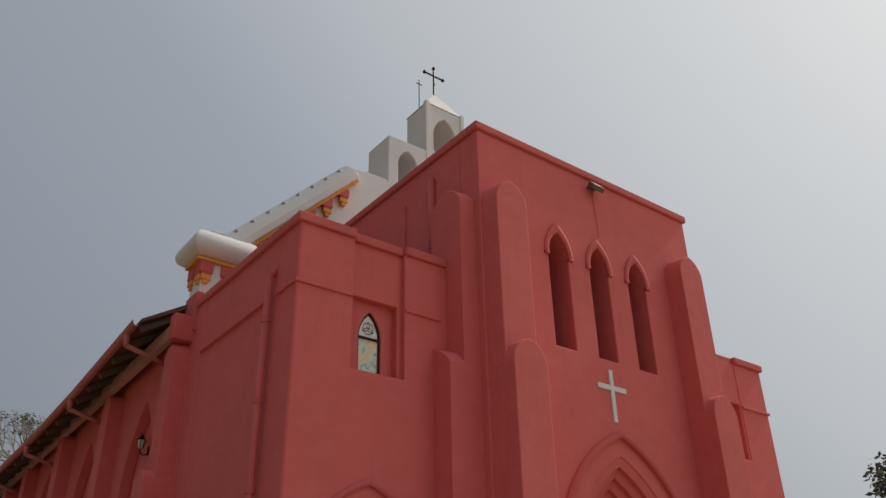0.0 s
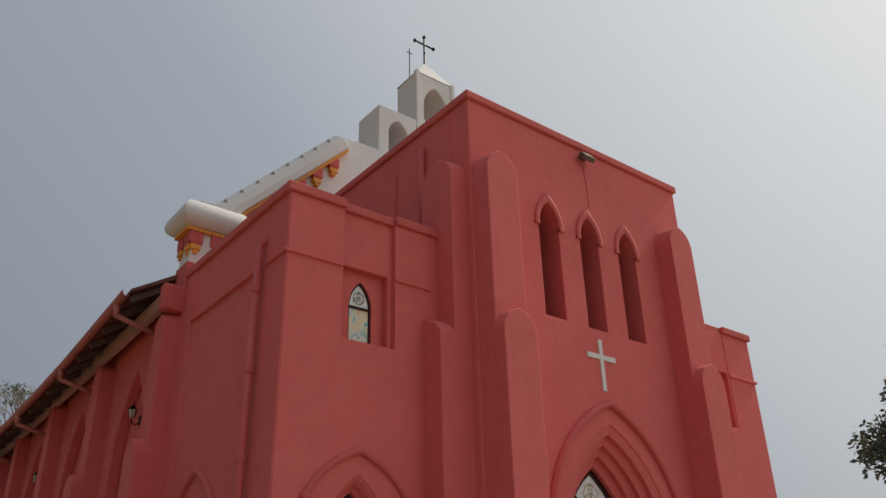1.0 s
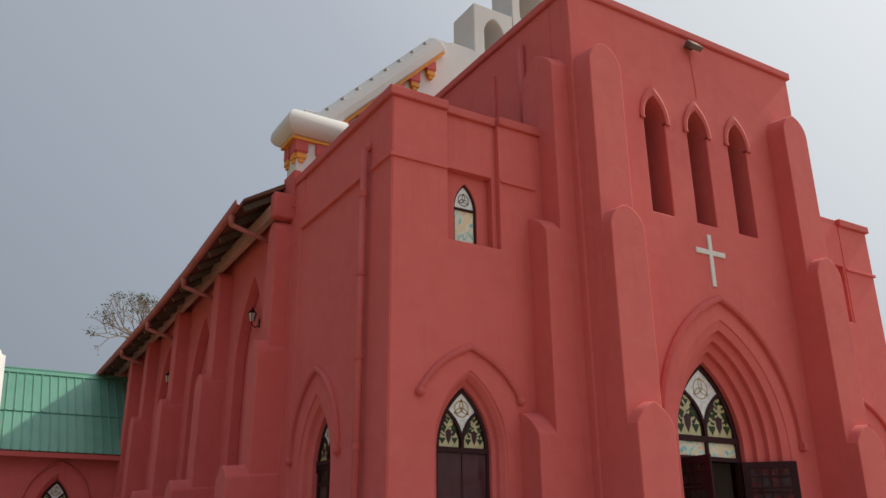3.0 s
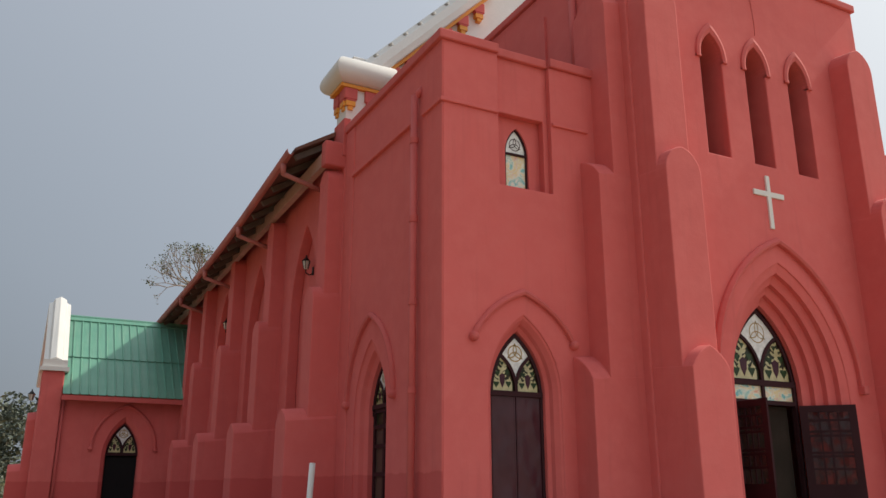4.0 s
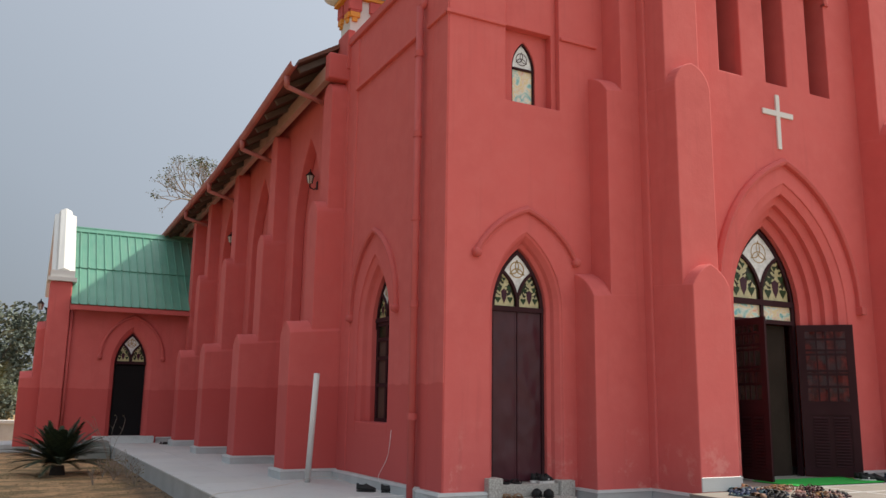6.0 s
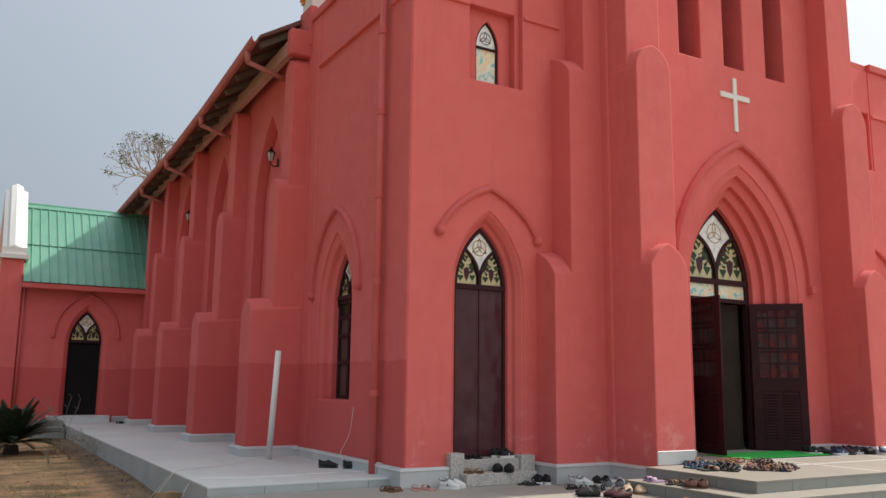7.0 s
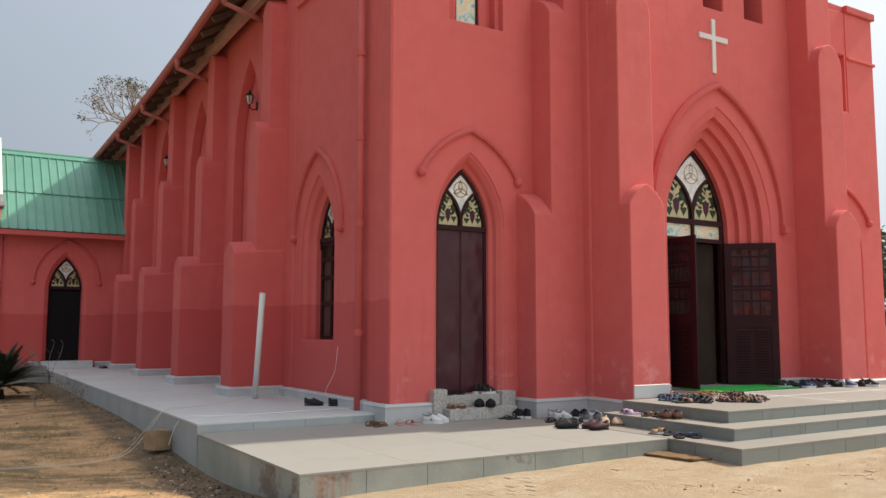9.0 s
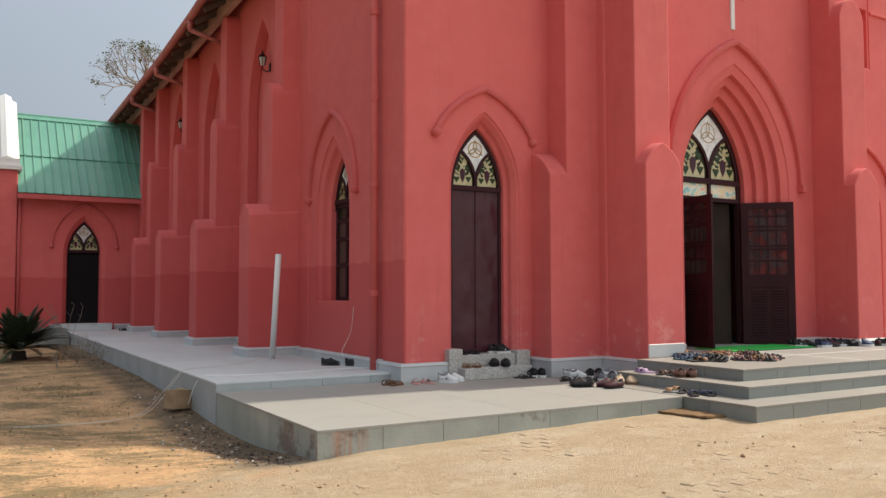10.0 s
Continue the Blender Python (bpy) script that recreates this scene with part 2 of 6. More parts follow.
def dirt():
    """Earth, dry grass and trodden sand in one sheet, with dark moist soil along the platform's foot."""
    m, nt, b = shader("earth_and_sand", 0.95)
    v = coords(nt)
    big, mid, fine, pebbles = grain(nt, v, 0.42, 6, 0.65), grain(nt, v, 2.4, 7, 0.72), grain(nt, v, 24, 7, 0.75), grain(nt, v, 85, 3)
    patch = grain(nt, coords(nt, (1.0, 1.8, 1.0)), 1.1, 8, 0.75)
    earth = blend(nt, ramp(nt, mid, 0.36, 0.66), rgb(0.47, 0.275, 0.135), rgb(0.68, 0.42, 0.21))
    grass = blend(nt, ramp(nt, fine, 0.35, 0.7), rgb(0.15, 0.105, 0.045), rgb(0.31, 0.22, 0.105))
    sand = blend(nt, ramp(nt, mid, 0.32, 0.7), rgb(0.36, 0.262, 0.16), rgb(0.46, 0.352, 0.23))
    sand = blend(nt, math_node(nt, "MULTIPLY", ramp(nt, patch, 0.48, 0.62), 0.55), sand, rgb(0.49, 0.41, 0.30))
    sand = blend(nt, ramp(nt, fine, 0.50, 0.72), sand, rgb(0.36, 0.26, 0.16))
    pos = nt.nodes.new("ShaderNodeSeparateXYZ")
    nt.links.new(v, pos.inputs[0])
    rough_edge = math_node(nt, "ADD", patch, math_node(nt, "MULTIPLY", math_node(nt, "SUBTRACT", fine, 0.5), 0.55))
    c = blend(nt, ramp(nt, rough_edge, 0.46, 0.56), earth, grass)
    c = blend(nt, math_node(nt, "MULTIPLY", ramp(nt, fine, 0.52, 0.68), 0.7), c, rgb(0.24, 0.15, 0.08))
    # unseen ground towards -x is darkened to cut bounce on the side walls
    unseen_dark = ramp(nt, math_node(nt, "MULTIPLY", math_node(nt, "ADD", pos.outputs["X"], math_node(nt, "ADD", math_node(nt, "MULTIPLY", big, 4.0), 9.5)), 0.25), 0.0, 0.5, rgb(1, 1, 1), rgb(0, 0, 0))
    c = blend(nt, math_node(nt, "MULTIPLY", unseen_dark, 0.8), c, grass)
    edge = math_node(nt, "ADD", math_node(nt, "MULTIPLY", pos.outputs["Y"], -0.5), math_node(nt, "MULTIPLY", mid, 1.2))
    edge = math_node(nt, "ADD", edge, math_node(nt, "MULTIPLY", pos.outputs["X"], 0.28))
    # the sand also stops out of view on that side, for less bounce
    court = ramp(nt, math_node(nt, "MULTIPLY", math_node(nt, "ADD", pos.outputs["X"], math_node(nt, "ADD", math_node(nt, "MULTIPLY", big, 3.0), 8.0)), 0.4), 0.0, 0.6)
    c = blend(nt, math_node(nt, "MULTIPLY", court, ramp(nt, math_node(nt, "SUBTRACT", edge, 0.9), 0.1, 0.6)), c, sand)
    wet = math_node(nt, "ABSOLUTE", math_node(nt, "ADD", pos.outputs["X"], 2.55), 0.0)
    wet = math_node(nt, "ADD", wet, math_node(nt, "MULTIPLY", mid, -0.7))
    near = ramp(nt, wet, 0.0, 0.22, rgb(1, 1, 1), rgb(0, 0, 0))
    along = ramp(nt, math_node(nt, "MULTIPLY", math_node(nt, "ADD", pos.outputs["Y"], 3.2), 0.5), 0.0, 0.2)
    c = blend(nt, math_node(nt, "MULTIPLY", math_node(nt, "MULTIPLY", near, along), 0.7), c, rgb(0.075, 0.052, 0.038))
    c = blend(nt, math_node(nt, "MULTIPLY", ramp(nt, pebbles, 0.62, 0.72), 0.5), c, rgb(0.42, 0.36, 0.28))
    nt.links.new(c, b.inputs["Base Color"])
    relief(nt, b, math_node(nt, "ADD", fine, math_node(nt, "ADD", math_node(nt, "MULTIPLY", pebbles, 0.4), math_node(nt, "MULTIPLY", mid, 1.5))), 0.75, 0.035)
    return m


M_DIRT = dirt()


def glass(name, colour, rough=0.12, gloss=0.6):
    m, nt, b = shader(name, rough)
    v = coords(nt)
    c = blend(nt, ramp(nt, grain(nt, v, 9, 3), 0.35, 0.7), mul(colour, 0.8), mul(colour, 1.15))
    nt.links.new(c, b.inputs["Base Color"])
    b.inputs["Specular IOR Level"].default_value = gloss
    return m


def stained():
    m, nt, b = shader("marbled_stained_glass", 0.15)
    v = coords(nt)
    n = nt.nodes.new("ShaderNodeTexNoise")
    n.inputs["Scale"].default_value, n.inputs["Distortion"].default_value, n.inputs["Detail"].default_value = 4.5, 2.0, 3
    nt.links.new(v, n.inputs["Vector"])
    r = nt.nodes.new("ShaderNodeValToRGB")
    e = r.color_ramp.elements
    e[0].position, e[0].color = 0.30, rgb(0.16, 0.46, 0.48)
    e[1].position, e[1].color = 0.68, rgb(0.74, 0.36, 0.22)
    for p, c in ((0.39, rgb(0.46, 0.64, 0.56)), (0.46, rgb(0.75, 0.73, 0.62)), (0.53, rgb(0.74, 0.60, 0.30)), (0.59, rgb(0.70, 0.67, 0.55))):
        k = e.new(p)
        k.color = c
    nt.links.new(n.outputs["Fac"], r.inputs["Fac"])
    nt.links.new(r.outputs["Color"], b.inputs["Base Color"])
    return m


M_GLASSWHITE = glass("milk_white_glass", (0.72, 0.75, 0.74, 1))
M_GLASSDARK = glass("dark_green_glass", (0.026, 0.028, 0.014, 1), 0.3, 0.2)
M_GLASSLEAF = glass("straw_yellow_glass", (0.50, 0.46, 0.24, 1), 0.25)
M_GLASSVINE = glass("leaf_green_glass", (0.022, 0.048, 0.014, 1), 0.3, 0.2)
M_GLASSGRAPE = glass("grape_purple_glass", (0.055, 0.012, 0.024, 1), 0.3, 0.2)
M_GOLD = plain("gilt_line", (0.36, 0.25, 0.09, 1), 0.4, 0.3)
M_STAINED = stained()


def leaf_glass():
    """Dusty thin glass that shows the wall behind it dimly."""
    m, nt, b = shader("dusty_clear_glass", 0.12)
    b.inputs["Base Color"].default_value = (0.05, 0.022, 0.022, 1)
    thin = nt.nodes.new("ShaderNodeBsdfTransparent")
    thin.inputs["Color"].default_value = (0.8, 0.78, 0.76, 1)
    mix = nt.nodes.new("ShaderNodeMixShader")
    haze_spots = ramp(nt, grain(nt, coords(nt), 3.5, 3), 0.42, 0.60, rgb(0.10, 0.10, 0.10), rgb(0.65, 0.65, 0.65))
    nt.links.new(haze_spots, mix.inputs[0])
    nt.links.new(thin.outputs[0], mix.inputs[1])
    nt.links.new(b.outputs[0], mix.inputs[2])
    nt.links.new(mix.outputs[0], nt.nodes["Material Output"].inputs["Surface"])
    return m


M_LEAFGLASS = leaf_glass()
M_BLACKGLASS = glass("unlit_window_glass", (0.012, 0.012, 0.014, 1), 0.08)


# ---- mesh helpers ----
def part(name, bm, material, parent=None, label="", smooth=False):
    me = bpy.data.meshes.new(name)
    bmesh.ops.recalc_face_normals(bm, faces=bm.faces)
    bm.to_mesh(me)
    bm.free()
    for mat in material if isinstance(material, (list, tuple)) else [material]:
        me.materials.append(mat)
    if smooth:
        for p in me.polygons:
            p.use_smooth = True
    ob = new(name, me)
    ob.parent = parent
    if label:
        ob["label"] = label
    return ob


def soften(ob, width=0.015, segments=2, angle=35):
    m = ob.modifiers.new("worn_edges", "BEVEL")
    m.width, m.segments, m.limit_method, m.angle_limit = width, segments, "ANGLE", radians(angle)
    return ob


def box(bm, x0, x1, y0, y1, z0, z1, m=None, mi=0):
    vs = [bm.verts.new((x, y, z)) for x in (x0, x1) for y in (y0, y1) for z in (z0, z1)]
    if m is not None:
        for v in vs:
            v.co = m @ v.co
    for f in ((0, 1, 3, 2), (4, 6, 7, 5), (0, 4, 5, 1), (2, 3, 7, 6), (0, 2, 6, 4), (1, 5, 7, 3)):
        bm.faces.new([vs[k] for k in f]).material_index = mi
    return bm


def boxed(*a, **k):
    return box(bmesh.new(), *a, **k)


def tube(bm, a, b, r, n=10, r2=None, cap=True, mi=0):
    a, b = Vector(a), Vector(b)
    q = (b - a).to_track_quat("Z", "Y")
    r2 = r if r2 is None else r2
    rings = [[bm.verts.new(p + q @ Vector((rr * math.cos(t), rr * math.sin(t), 0))) for t in [2 * math.pi * k / n for k in range(n)]] for p, rr in ((a, r), (b, r2))]
    for k in range(n):
        bm.faces.new((rings[0][k], rings[0][(k + 1) % n], rings[1][(k + 1) % n], rings[1][k])).material_index = mi
    if cap:
        for r_ in rings:
            bm.faces.new(r_).material_index = mi
    return bm


def front(y):
    """Maps (u, z, d) to a wall that faces -y: u runs along x and d goes into the wall."""
    return lambda u, z, d: (u, y + d, z)


def side(x):
    """The same for a wall that faces -x: u runs along y."""
    return lambda u, z, d: (x + d, u, z)


def slab(bm, loops, at, d0, d1, mi=0):
    """A plate with holes: loops of (u, z), the outline first."""
    from mathutils.geometry import tessellate_polygon
    flat = [p for loop in loops for p in loop]
    tris = tessellate_polygon([[Vector((u, z, 0)) for u, z in loop] for loop in loops])
    a = [bm.verts.new(at(u, z, d0)) for u, z in flat]
    b = [bm.verts.new(at(u, z, d1)) for u, z in flat]
    for t in tris:
        for vs in (a, b):
            try:
                bm.faces.new([vs[k] for k in t]).material_index = mi
            except ValueError:
                pass
    base = 0
    for loop in loops:
        n = len(loop)
        for k in range(n):
            i0, i1 = base + k, base + (k + 1) % n
            bm.faces.new((a[i0], a[i1], b[i1], b[i0])).material_index = mi
        base += n
    return bm


def arch(c, w, z0, zs, za, n=9):
    """A pointed arch, open at the foot: points from the left foot over the point to the right foot."""
    H = za - zs
    if H < w * 1.02:
        half = [((1 - t) ** 2 * w + 2 * t * (1 - t) * w * 0.68, 2 * t * (1 - t) * H * 0.70 + t * t * H) for t in [i / n for i in range(n + 1)]]
        return [(c - w, z0)] + [(c - u, zs + v) for u, v in half] + [(c + u, zs + v) for u, v in half[::-1]][1:] + [(c + w, z0)]
    k = (H * H - w * w) / (2 * w)
    r = w + k
    top = math.atan2(H, k)
    right = [(c - k + r * math.cos(top * i / n), zs + r * math.sin(top * i / n)) for i in range(n + 1)]
    left = [(2 * c - u, z) for u, z in right]
    return [(c - w, z0)] + left + right[::-1][1:] + [(c + w, z0)]


def rect(u0, u1, z0, z1):
    return [(u0, z0), (u1, z0), (u1, z1), (u0, z1)]


def loft(bm, profiles, at, close=False, mi=0):
    """Skins between (points, depth) profiles with the same number of points."""
    rows = [[bm.verts.new(at(u, z, d)) for u, z in pts] for pts, d in profiles]
    for r0, r1 in zip(rows, rows[1:]):
        for k in range(len(r0) - (0 if close else 1)):
            j = (k + 1) % len(r0)
            bm.faces.new((r0[k], r0[j], r1[j], r1[k])).material_index = mi
    return bm


def arch_frame(bm, c, w, z0, zs, za, t, at, d0, d1, mi=0):
    """A bar of width t that follows a pointed arch, from depth d0 to d1."""
    o = arch(c, w, z0, zs, za)
    i = arch(c, w - t, z0, zs, za - t * 1.35)
    slab(bm, [o + i[::-1]], at, d0, d1, mi)
    return bm


def hood(bm, c, w, zs, za, t, at, proud, knob=True):
    """A drip moulding over an arch, chamfered, with little stops at its feet."""
    o = arch(c, w, zs, zs, za, 12)[1:-1]
    i = arch(c, w - t, zs, zs, za - t * 1.15, 12)[1:-1]
    mid = [((a + b) / 2, (p + q) / 2) for (a, p), (b, q) in zip(o, i)]
    loft(bm, [(o, 0.01), (o, -proud * 0.45), (mid, -proud), (i, -proud * 0.75), (i, 0.01)], at)
    for s in (-1, 1):
        u = c + s * (w - t / 2)
        if knob:
            turn = [2 * math.pi * k / 12 for k in range(12)]
            discs = [([(u + t * q * math.cos(a), zs - t * 0.35 + t * q * math.sin(a)) for a in turn], -proud * d) for q, d in ((0.80, -0.1), (0.80, 0.7), (0.62, 1.2), (0.25, 1.45))]
            loft(bm, discs, at, True)
            bm.faces.new([bm.verts.new(at(a, b, discs[-1][1])) for a, b in discs[-1][0]])
        else:
            slab(bm, [rect(u - t * 0.62, u + t * 0.62, zs - t * 1.1, zs + t * 0.25)], at, -proud * 1.25, 0.01)
    return bm


# ---- ground and platforms ----
def ground_height(x, y):
    dip = 0.19 * math.exp(-((x + 3.3) / 1.4) ** 2 - ((y - 0.4) / 2.8) ** 2)
    pit = 0.11 * math.exp(-((x + 2.70) / 0.45) ** 2 - ((y + 1.1) / 1.5) ** 2)
    return -0.20 + 0.010 * max(-4.0, min(4.0, x)) - dip - pit + 0.03 * noise.noise((x * 0.45, y * 0.45, 3.0)) + 0.010 * noise.noise((x * 2.1, y * 2.1, 9.0)) + 0.006 * noise.noise((x * 5.3, y * 5.3, 2.0))


def make_ground():
    bm = bmesh.new()
    steps = [-900, -300, -120, -60, -35, -24] + [-16 + 0.25 * k for k in range(40)] + [-6 + 0.125 * k for k in range(80)] + [4 + 0.25 * k for k in range(70)] + [24, 40, 60, 120, 300, 900]
    rows = [[bm.verts.new((x, y, ground_height(x, y) if abs(x) < 30 and abs(y) < 30 else -0.22)) for x in steps] for y in steps]
    for r0, r1 in zip(rows, rows[1:]):
        for k in range(len(steps) - 1):
            bm.faces.new((r0[k], r0[k + 1], r1[k + 1], r1[k]))
    return tagged(part("ground", bm, M_DIRT, smooth=True), "bare sandy earth with dry grass round the church", "ground", kind="structure")


make_ground()


def slabs(parent, x0, x1, y0, y1, z, nx, ny, material, name="paving_slab", thick=0.022, gap=0.0018):
    """Paving slabs as pieces on one shared mesh."""
    wx, wy = (x1 - x0) / nx, (y1 - y0) / ny
    bm = boxed(-wx / 2 + gap, wx / 2 - gap, -wy / 2 + gap, wy / 2 - gap, -thick, 0)
    bmesh.ops.bevel(bm, geom=[e for e in bm.edges if e.verts[0].co.z > -0.001 and e.verts[1].co.z > -0.001], offset=0.0015, segments=1, affect="EDGES")
    first = part(name, bm, material, parent)
    first.location = (x0 + wx / 2, y0 + wy / 2, z)
    for i in range(nx):
        for j in range(ny):
            if i or j:
                ob = new(name, first.data)
                ob.parent, ob.location = parent, (x0 + (i + 0.5) * wx, y0 + (j + 0.5) * wy, z)


def platform(name, label, x0, x1, y0, y1, z, nx, ny, top, face, lip=0.008, z_bottom=-0.6, face_pieces=True):
    """A raised stone platform: core, slabs on top with a small nosing, and facing stones on its two seen sides."""
    ob = tagged(part(name, boxed(x0 + 0.02, x1, y0 + 0.02, y1, z_bottom, z - 0.022), M_EDGE), label, "platform", kind="structure")
    slabs(ob, x0 - lip, x1, y0 - lip, y1, z, nx, ny, top)
    if face_pieces:
        n = max(1, round((x1 - x0) / 0.62))
        for k in range(n):
            a, b = x0 + (x1 - x0) * k / n, x0 + (x1 - x0) * (k + 1) / n
            part("facing_stone", boxed(a + 0.003, b - 0.003, y0, y0 + 0.018, z_bottom, z - 0.024), face, ob)
        n = max(1, round((y1 - y0) / 0.62))
        for k in range(n):
            a, b = y0 + (y1 - y0) * k / n, y0 + (y1 - y0) * (k + 1) / n
            part("facing_stone", boxed(x0, x0 + 0.018, a + 0.003, b - 0.003, z_bottom, z - 0.024), face, ob)
    return ob


platform("platform_front", "low pale granite platform with slate facing before the church", -2.46, 2.02, -3.02, 0.18, 0.0, 4, 3, M_SLAB, M_RISER)
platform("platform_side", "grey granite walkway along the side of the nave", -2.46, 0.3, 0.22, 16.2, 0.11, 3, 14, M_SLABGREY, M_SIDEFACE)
platform("steps_bottom", "lowest wide stone step to the main door", 2.04, 9.9, -4.02, -0.3, 0.002, 7, 3, M_STEP, M_EDGE)
platform("steps_middle", "middle wide stone step to the main door", 2.45, 9.5, -3.6, -1.47, 0.14, 6, 3, M_STEP, M_EDGE, z_bottom=0.003)
platform("steps_top", "stone porch landing before the main door", 2.86, 9.1, -3.19, -1.43, 0.28, 6, 2, M_STEP, M_EDGE, z_bottom=0.143)
platform("porch_floor", "stone floor inside the porch before the main door", 3.80, 7.95, -1.425, 0.0, 0.28, 4, 2, M_STEP, M_EDGE, 0.0, 0.0, False)


# ---- church ----
church = tagged(new("church"), "red limewashed Gothic church with white gable and bell turret", "church")


def red(name, bm, material=None, width=0.02, label=""):
    return soften(part(name, bm, material or M_RED, church, label), width)


def gablet(half, z, tip, n=5):
    """Outline of a buttress face: straight sides and a blunt pointed head."""
    return [(-half, 0.0)] + arch(0, half, z, z, tip, n)[1:-1] + [(half, 0.0)]


def buttress(at, c, half, stages, back=0.3, name="buttress", material=None, taper=0.003):
    """Stepped buttress: stages of (projection, shoulder height, tip height), lowest first; each keeps its pointed head."""
    bm = bmesh.new()
    foot = 0.0
    for k, (p, z, tip) in enumerate(stages):
        h = half - taper * k
        pts = [(c + u, max(v, foot)) for u, v in gablet(h, z, tip, 7)]
        n = len(pts)
        f = [bm.verts.new(at(u, v, -p)) for u, v in pts]
        b = [bm.verts.new(at(u, v + (0.10 if 0 < i < n - 1 else 0.0), back)) for i, (u, v) in enumerate(pts)]
        bm.faces.new(f)
        bm.faces.new(b)
        for i in range(n):
            j = (i + 1) % n
            bm.faces.new((f[i], f[j], b[j], b[i]))
        foot = 0.0
    return red(name, bm, material, 0.016)


def plinth(bm, x0, x1, y0, y1, top, foot=0.0):
    """Grey stone skirting round a rectangle, with a weathered top edge."""
    box(bm, x0, x1, y0, y1, foot, top - 0.035)
    v = []
    for z, g in ((top - 0.035, 0.012), (top, -0.02)):
        v.append([bm.verts.new(p + (z,)) for p in ((x0 - g, y0 - g), (x1 + g, y0 - g), (x1 + g, y1 + g), (x0 - g, y1 + g))])
    for k in range(4):
        bm.faces.new((v[0][k], v[0][(k + 1) % 4], v[1][(k + 1) % 4], v[1][k]))
    bm.faces.new(v[1])
    bm.faces.new(v[0])


def skirting(x0, x1, y0, y1, top, foot=0.0, material=None):
    bm = bmesh.new()
    plinth(bm, x0, x1, y0, y1, top, foot)
    return part("skirting", bm, material or M_PLINTH, church, "grey granite skirting")


XC = 5.97
WING = 8.05
TW0, TW1, TF = 3.07, 8.93, -0.6


def trefoil_knot(bm, c, z, r, at, d, t):
    """The interlaced three-lobed line of the window heads: three arcs and a ring."""
    def ring(cu, cz, rr, a0, a1, n):
        pts_o = [(cu + (rr + t) * math.cos(a0 + (a1 - a0) * k / n), cz + (rr + t) * math.sin(a0 + (a1 - a0) * k / n)) for k in range(n + 1)]
        pts_i = [(cu + (rr - t) * math.cos(a0 + (a1 - a0) * k / n), cz + (rr - t) * math.sin(a0 + (a1 - a0) * k / n)) for k in range(n + 1)]
        loft(bm, [(pts_o, d), (pts_i, d)], at)
    ring(c, z, r * 0.80, 0, 2 * math.pi, 26)
    r *= 0.86
    for k in range(3):
        a = math.pi / 6 + k * 2 * math.pi / 3
        ring(c + 0.8 * r * math.cos(a), z + 0.8 * r * math.sin(a), 0.917 * r, a + math.pi - 1.237, a + math.pi + 1.237, 16)
        tip = (c + r * 1.06 * math.cos(a + math.pi / 3), z + r * 1.06 * math.sin(a + math.pi / 3))
        slab(bm, [[(tip[0] - t * 2, tip[1] - t), (tip[0] + t * 2, tip[1] - t), (tip[0], tip[1] + t * 2.5)]], at, d, d + 0.002)


def vine(parent, c, z0, w, h, at, d, seed):
    """A side light: straw-coloured vine on dark glass, with leaves and a bunch of grapes."""
    rnd = random.Random(seed)
    bm = bmesh.new()
    foot = [(c - 0.44 * w, z0), (c + 0.44 * w, z0)]
    top = []
    for k in range(9):
        u = 0.44 - 0.88 * k / 8
        top.append((c + u * w, z0 + h * (0.13 + (0.20 if k % 2 else 0.02) + rnd.uniform(0, 0.06))))
    slab(bm, [foot + top], at, d, d + 0.004)
    line = [(c + 0.10 * w * math.sin(k * 1.1 + seed), z0 + h * (0.10 + 0.115 * k)) for k in range(8)]
    for (u0, v0), (u1, v1) in zip(line, line[1:]):
        slab(bm, [[(u0 - 0.07 * w, v0), (u0 + 0.07 * w, v0), (u1 + 0.06 * w, v1), (u1 - 0.06 * w, v1)]], at, d - 0.0005 * (1 + rnd.random()), d + 0.004)
    for k in range(1, 7):
        u, v = line[k]
        for q in (-1, 1):
            r = w * (0.36 - 0.032 * k) * rnd.uniform(0.8, 1.1)
            pts = [(u, v - 0.035 * h), (u + q * r * 0.7, v + 0.0 * h), (u + q * r, v + 0.06 * h), (u + q * r * 0.85, v + 0.10 * h), (u + q * r * 0.5, v + 0.05 * h), (u, v + 0.03 * h)]
            slab(bm, [pts], at, d - 0.0008 * (1 + rnd.random()), d + 0.004)
    part("vine_light", bm, M_GLASSLEAF, parent, "straw-coloured vine glass")
    for k, (a, b, r) in enumerate(((-0.27, 0.17, 0.13), (0.27, 0.19, 0.13), (-0.20, 0.46, 0.11), (0.22, 0.50, 0.11), (0.0, 0.74, 0.08))):
        u, v, r = c + a * w, z0 + b * h, r * w
        pts = [(u + r * 1.0 * math.sin(t) ** 3, v + r * (0.9 * math.cos(t) - 0.4 * math.cos(2 * t))) for t in [2 * math.pi * i / 14 for i in range(14)]]
        part("leaf_pane", slab(bmesh.new(), [pts], at, d - 0.004, d - 0.002), M_GLASSVINE, parent)
    part("grape_pane", slab(bmesh.new(), [[(c - 0.13 * w, z0 + 0.40 * h), (c - 0.10 * w, z0 + 0.22 * h), (c, z0 + 0.06 * h), (c + 0.10 * w, z0 + 0.22 * h), (c + 0.13 * w, z0 + 0.40 * h), (c, z0 + 0.48 * h)]], at, d - 0.006, d - 0.0045), M_GLASSGRAPE, parent)


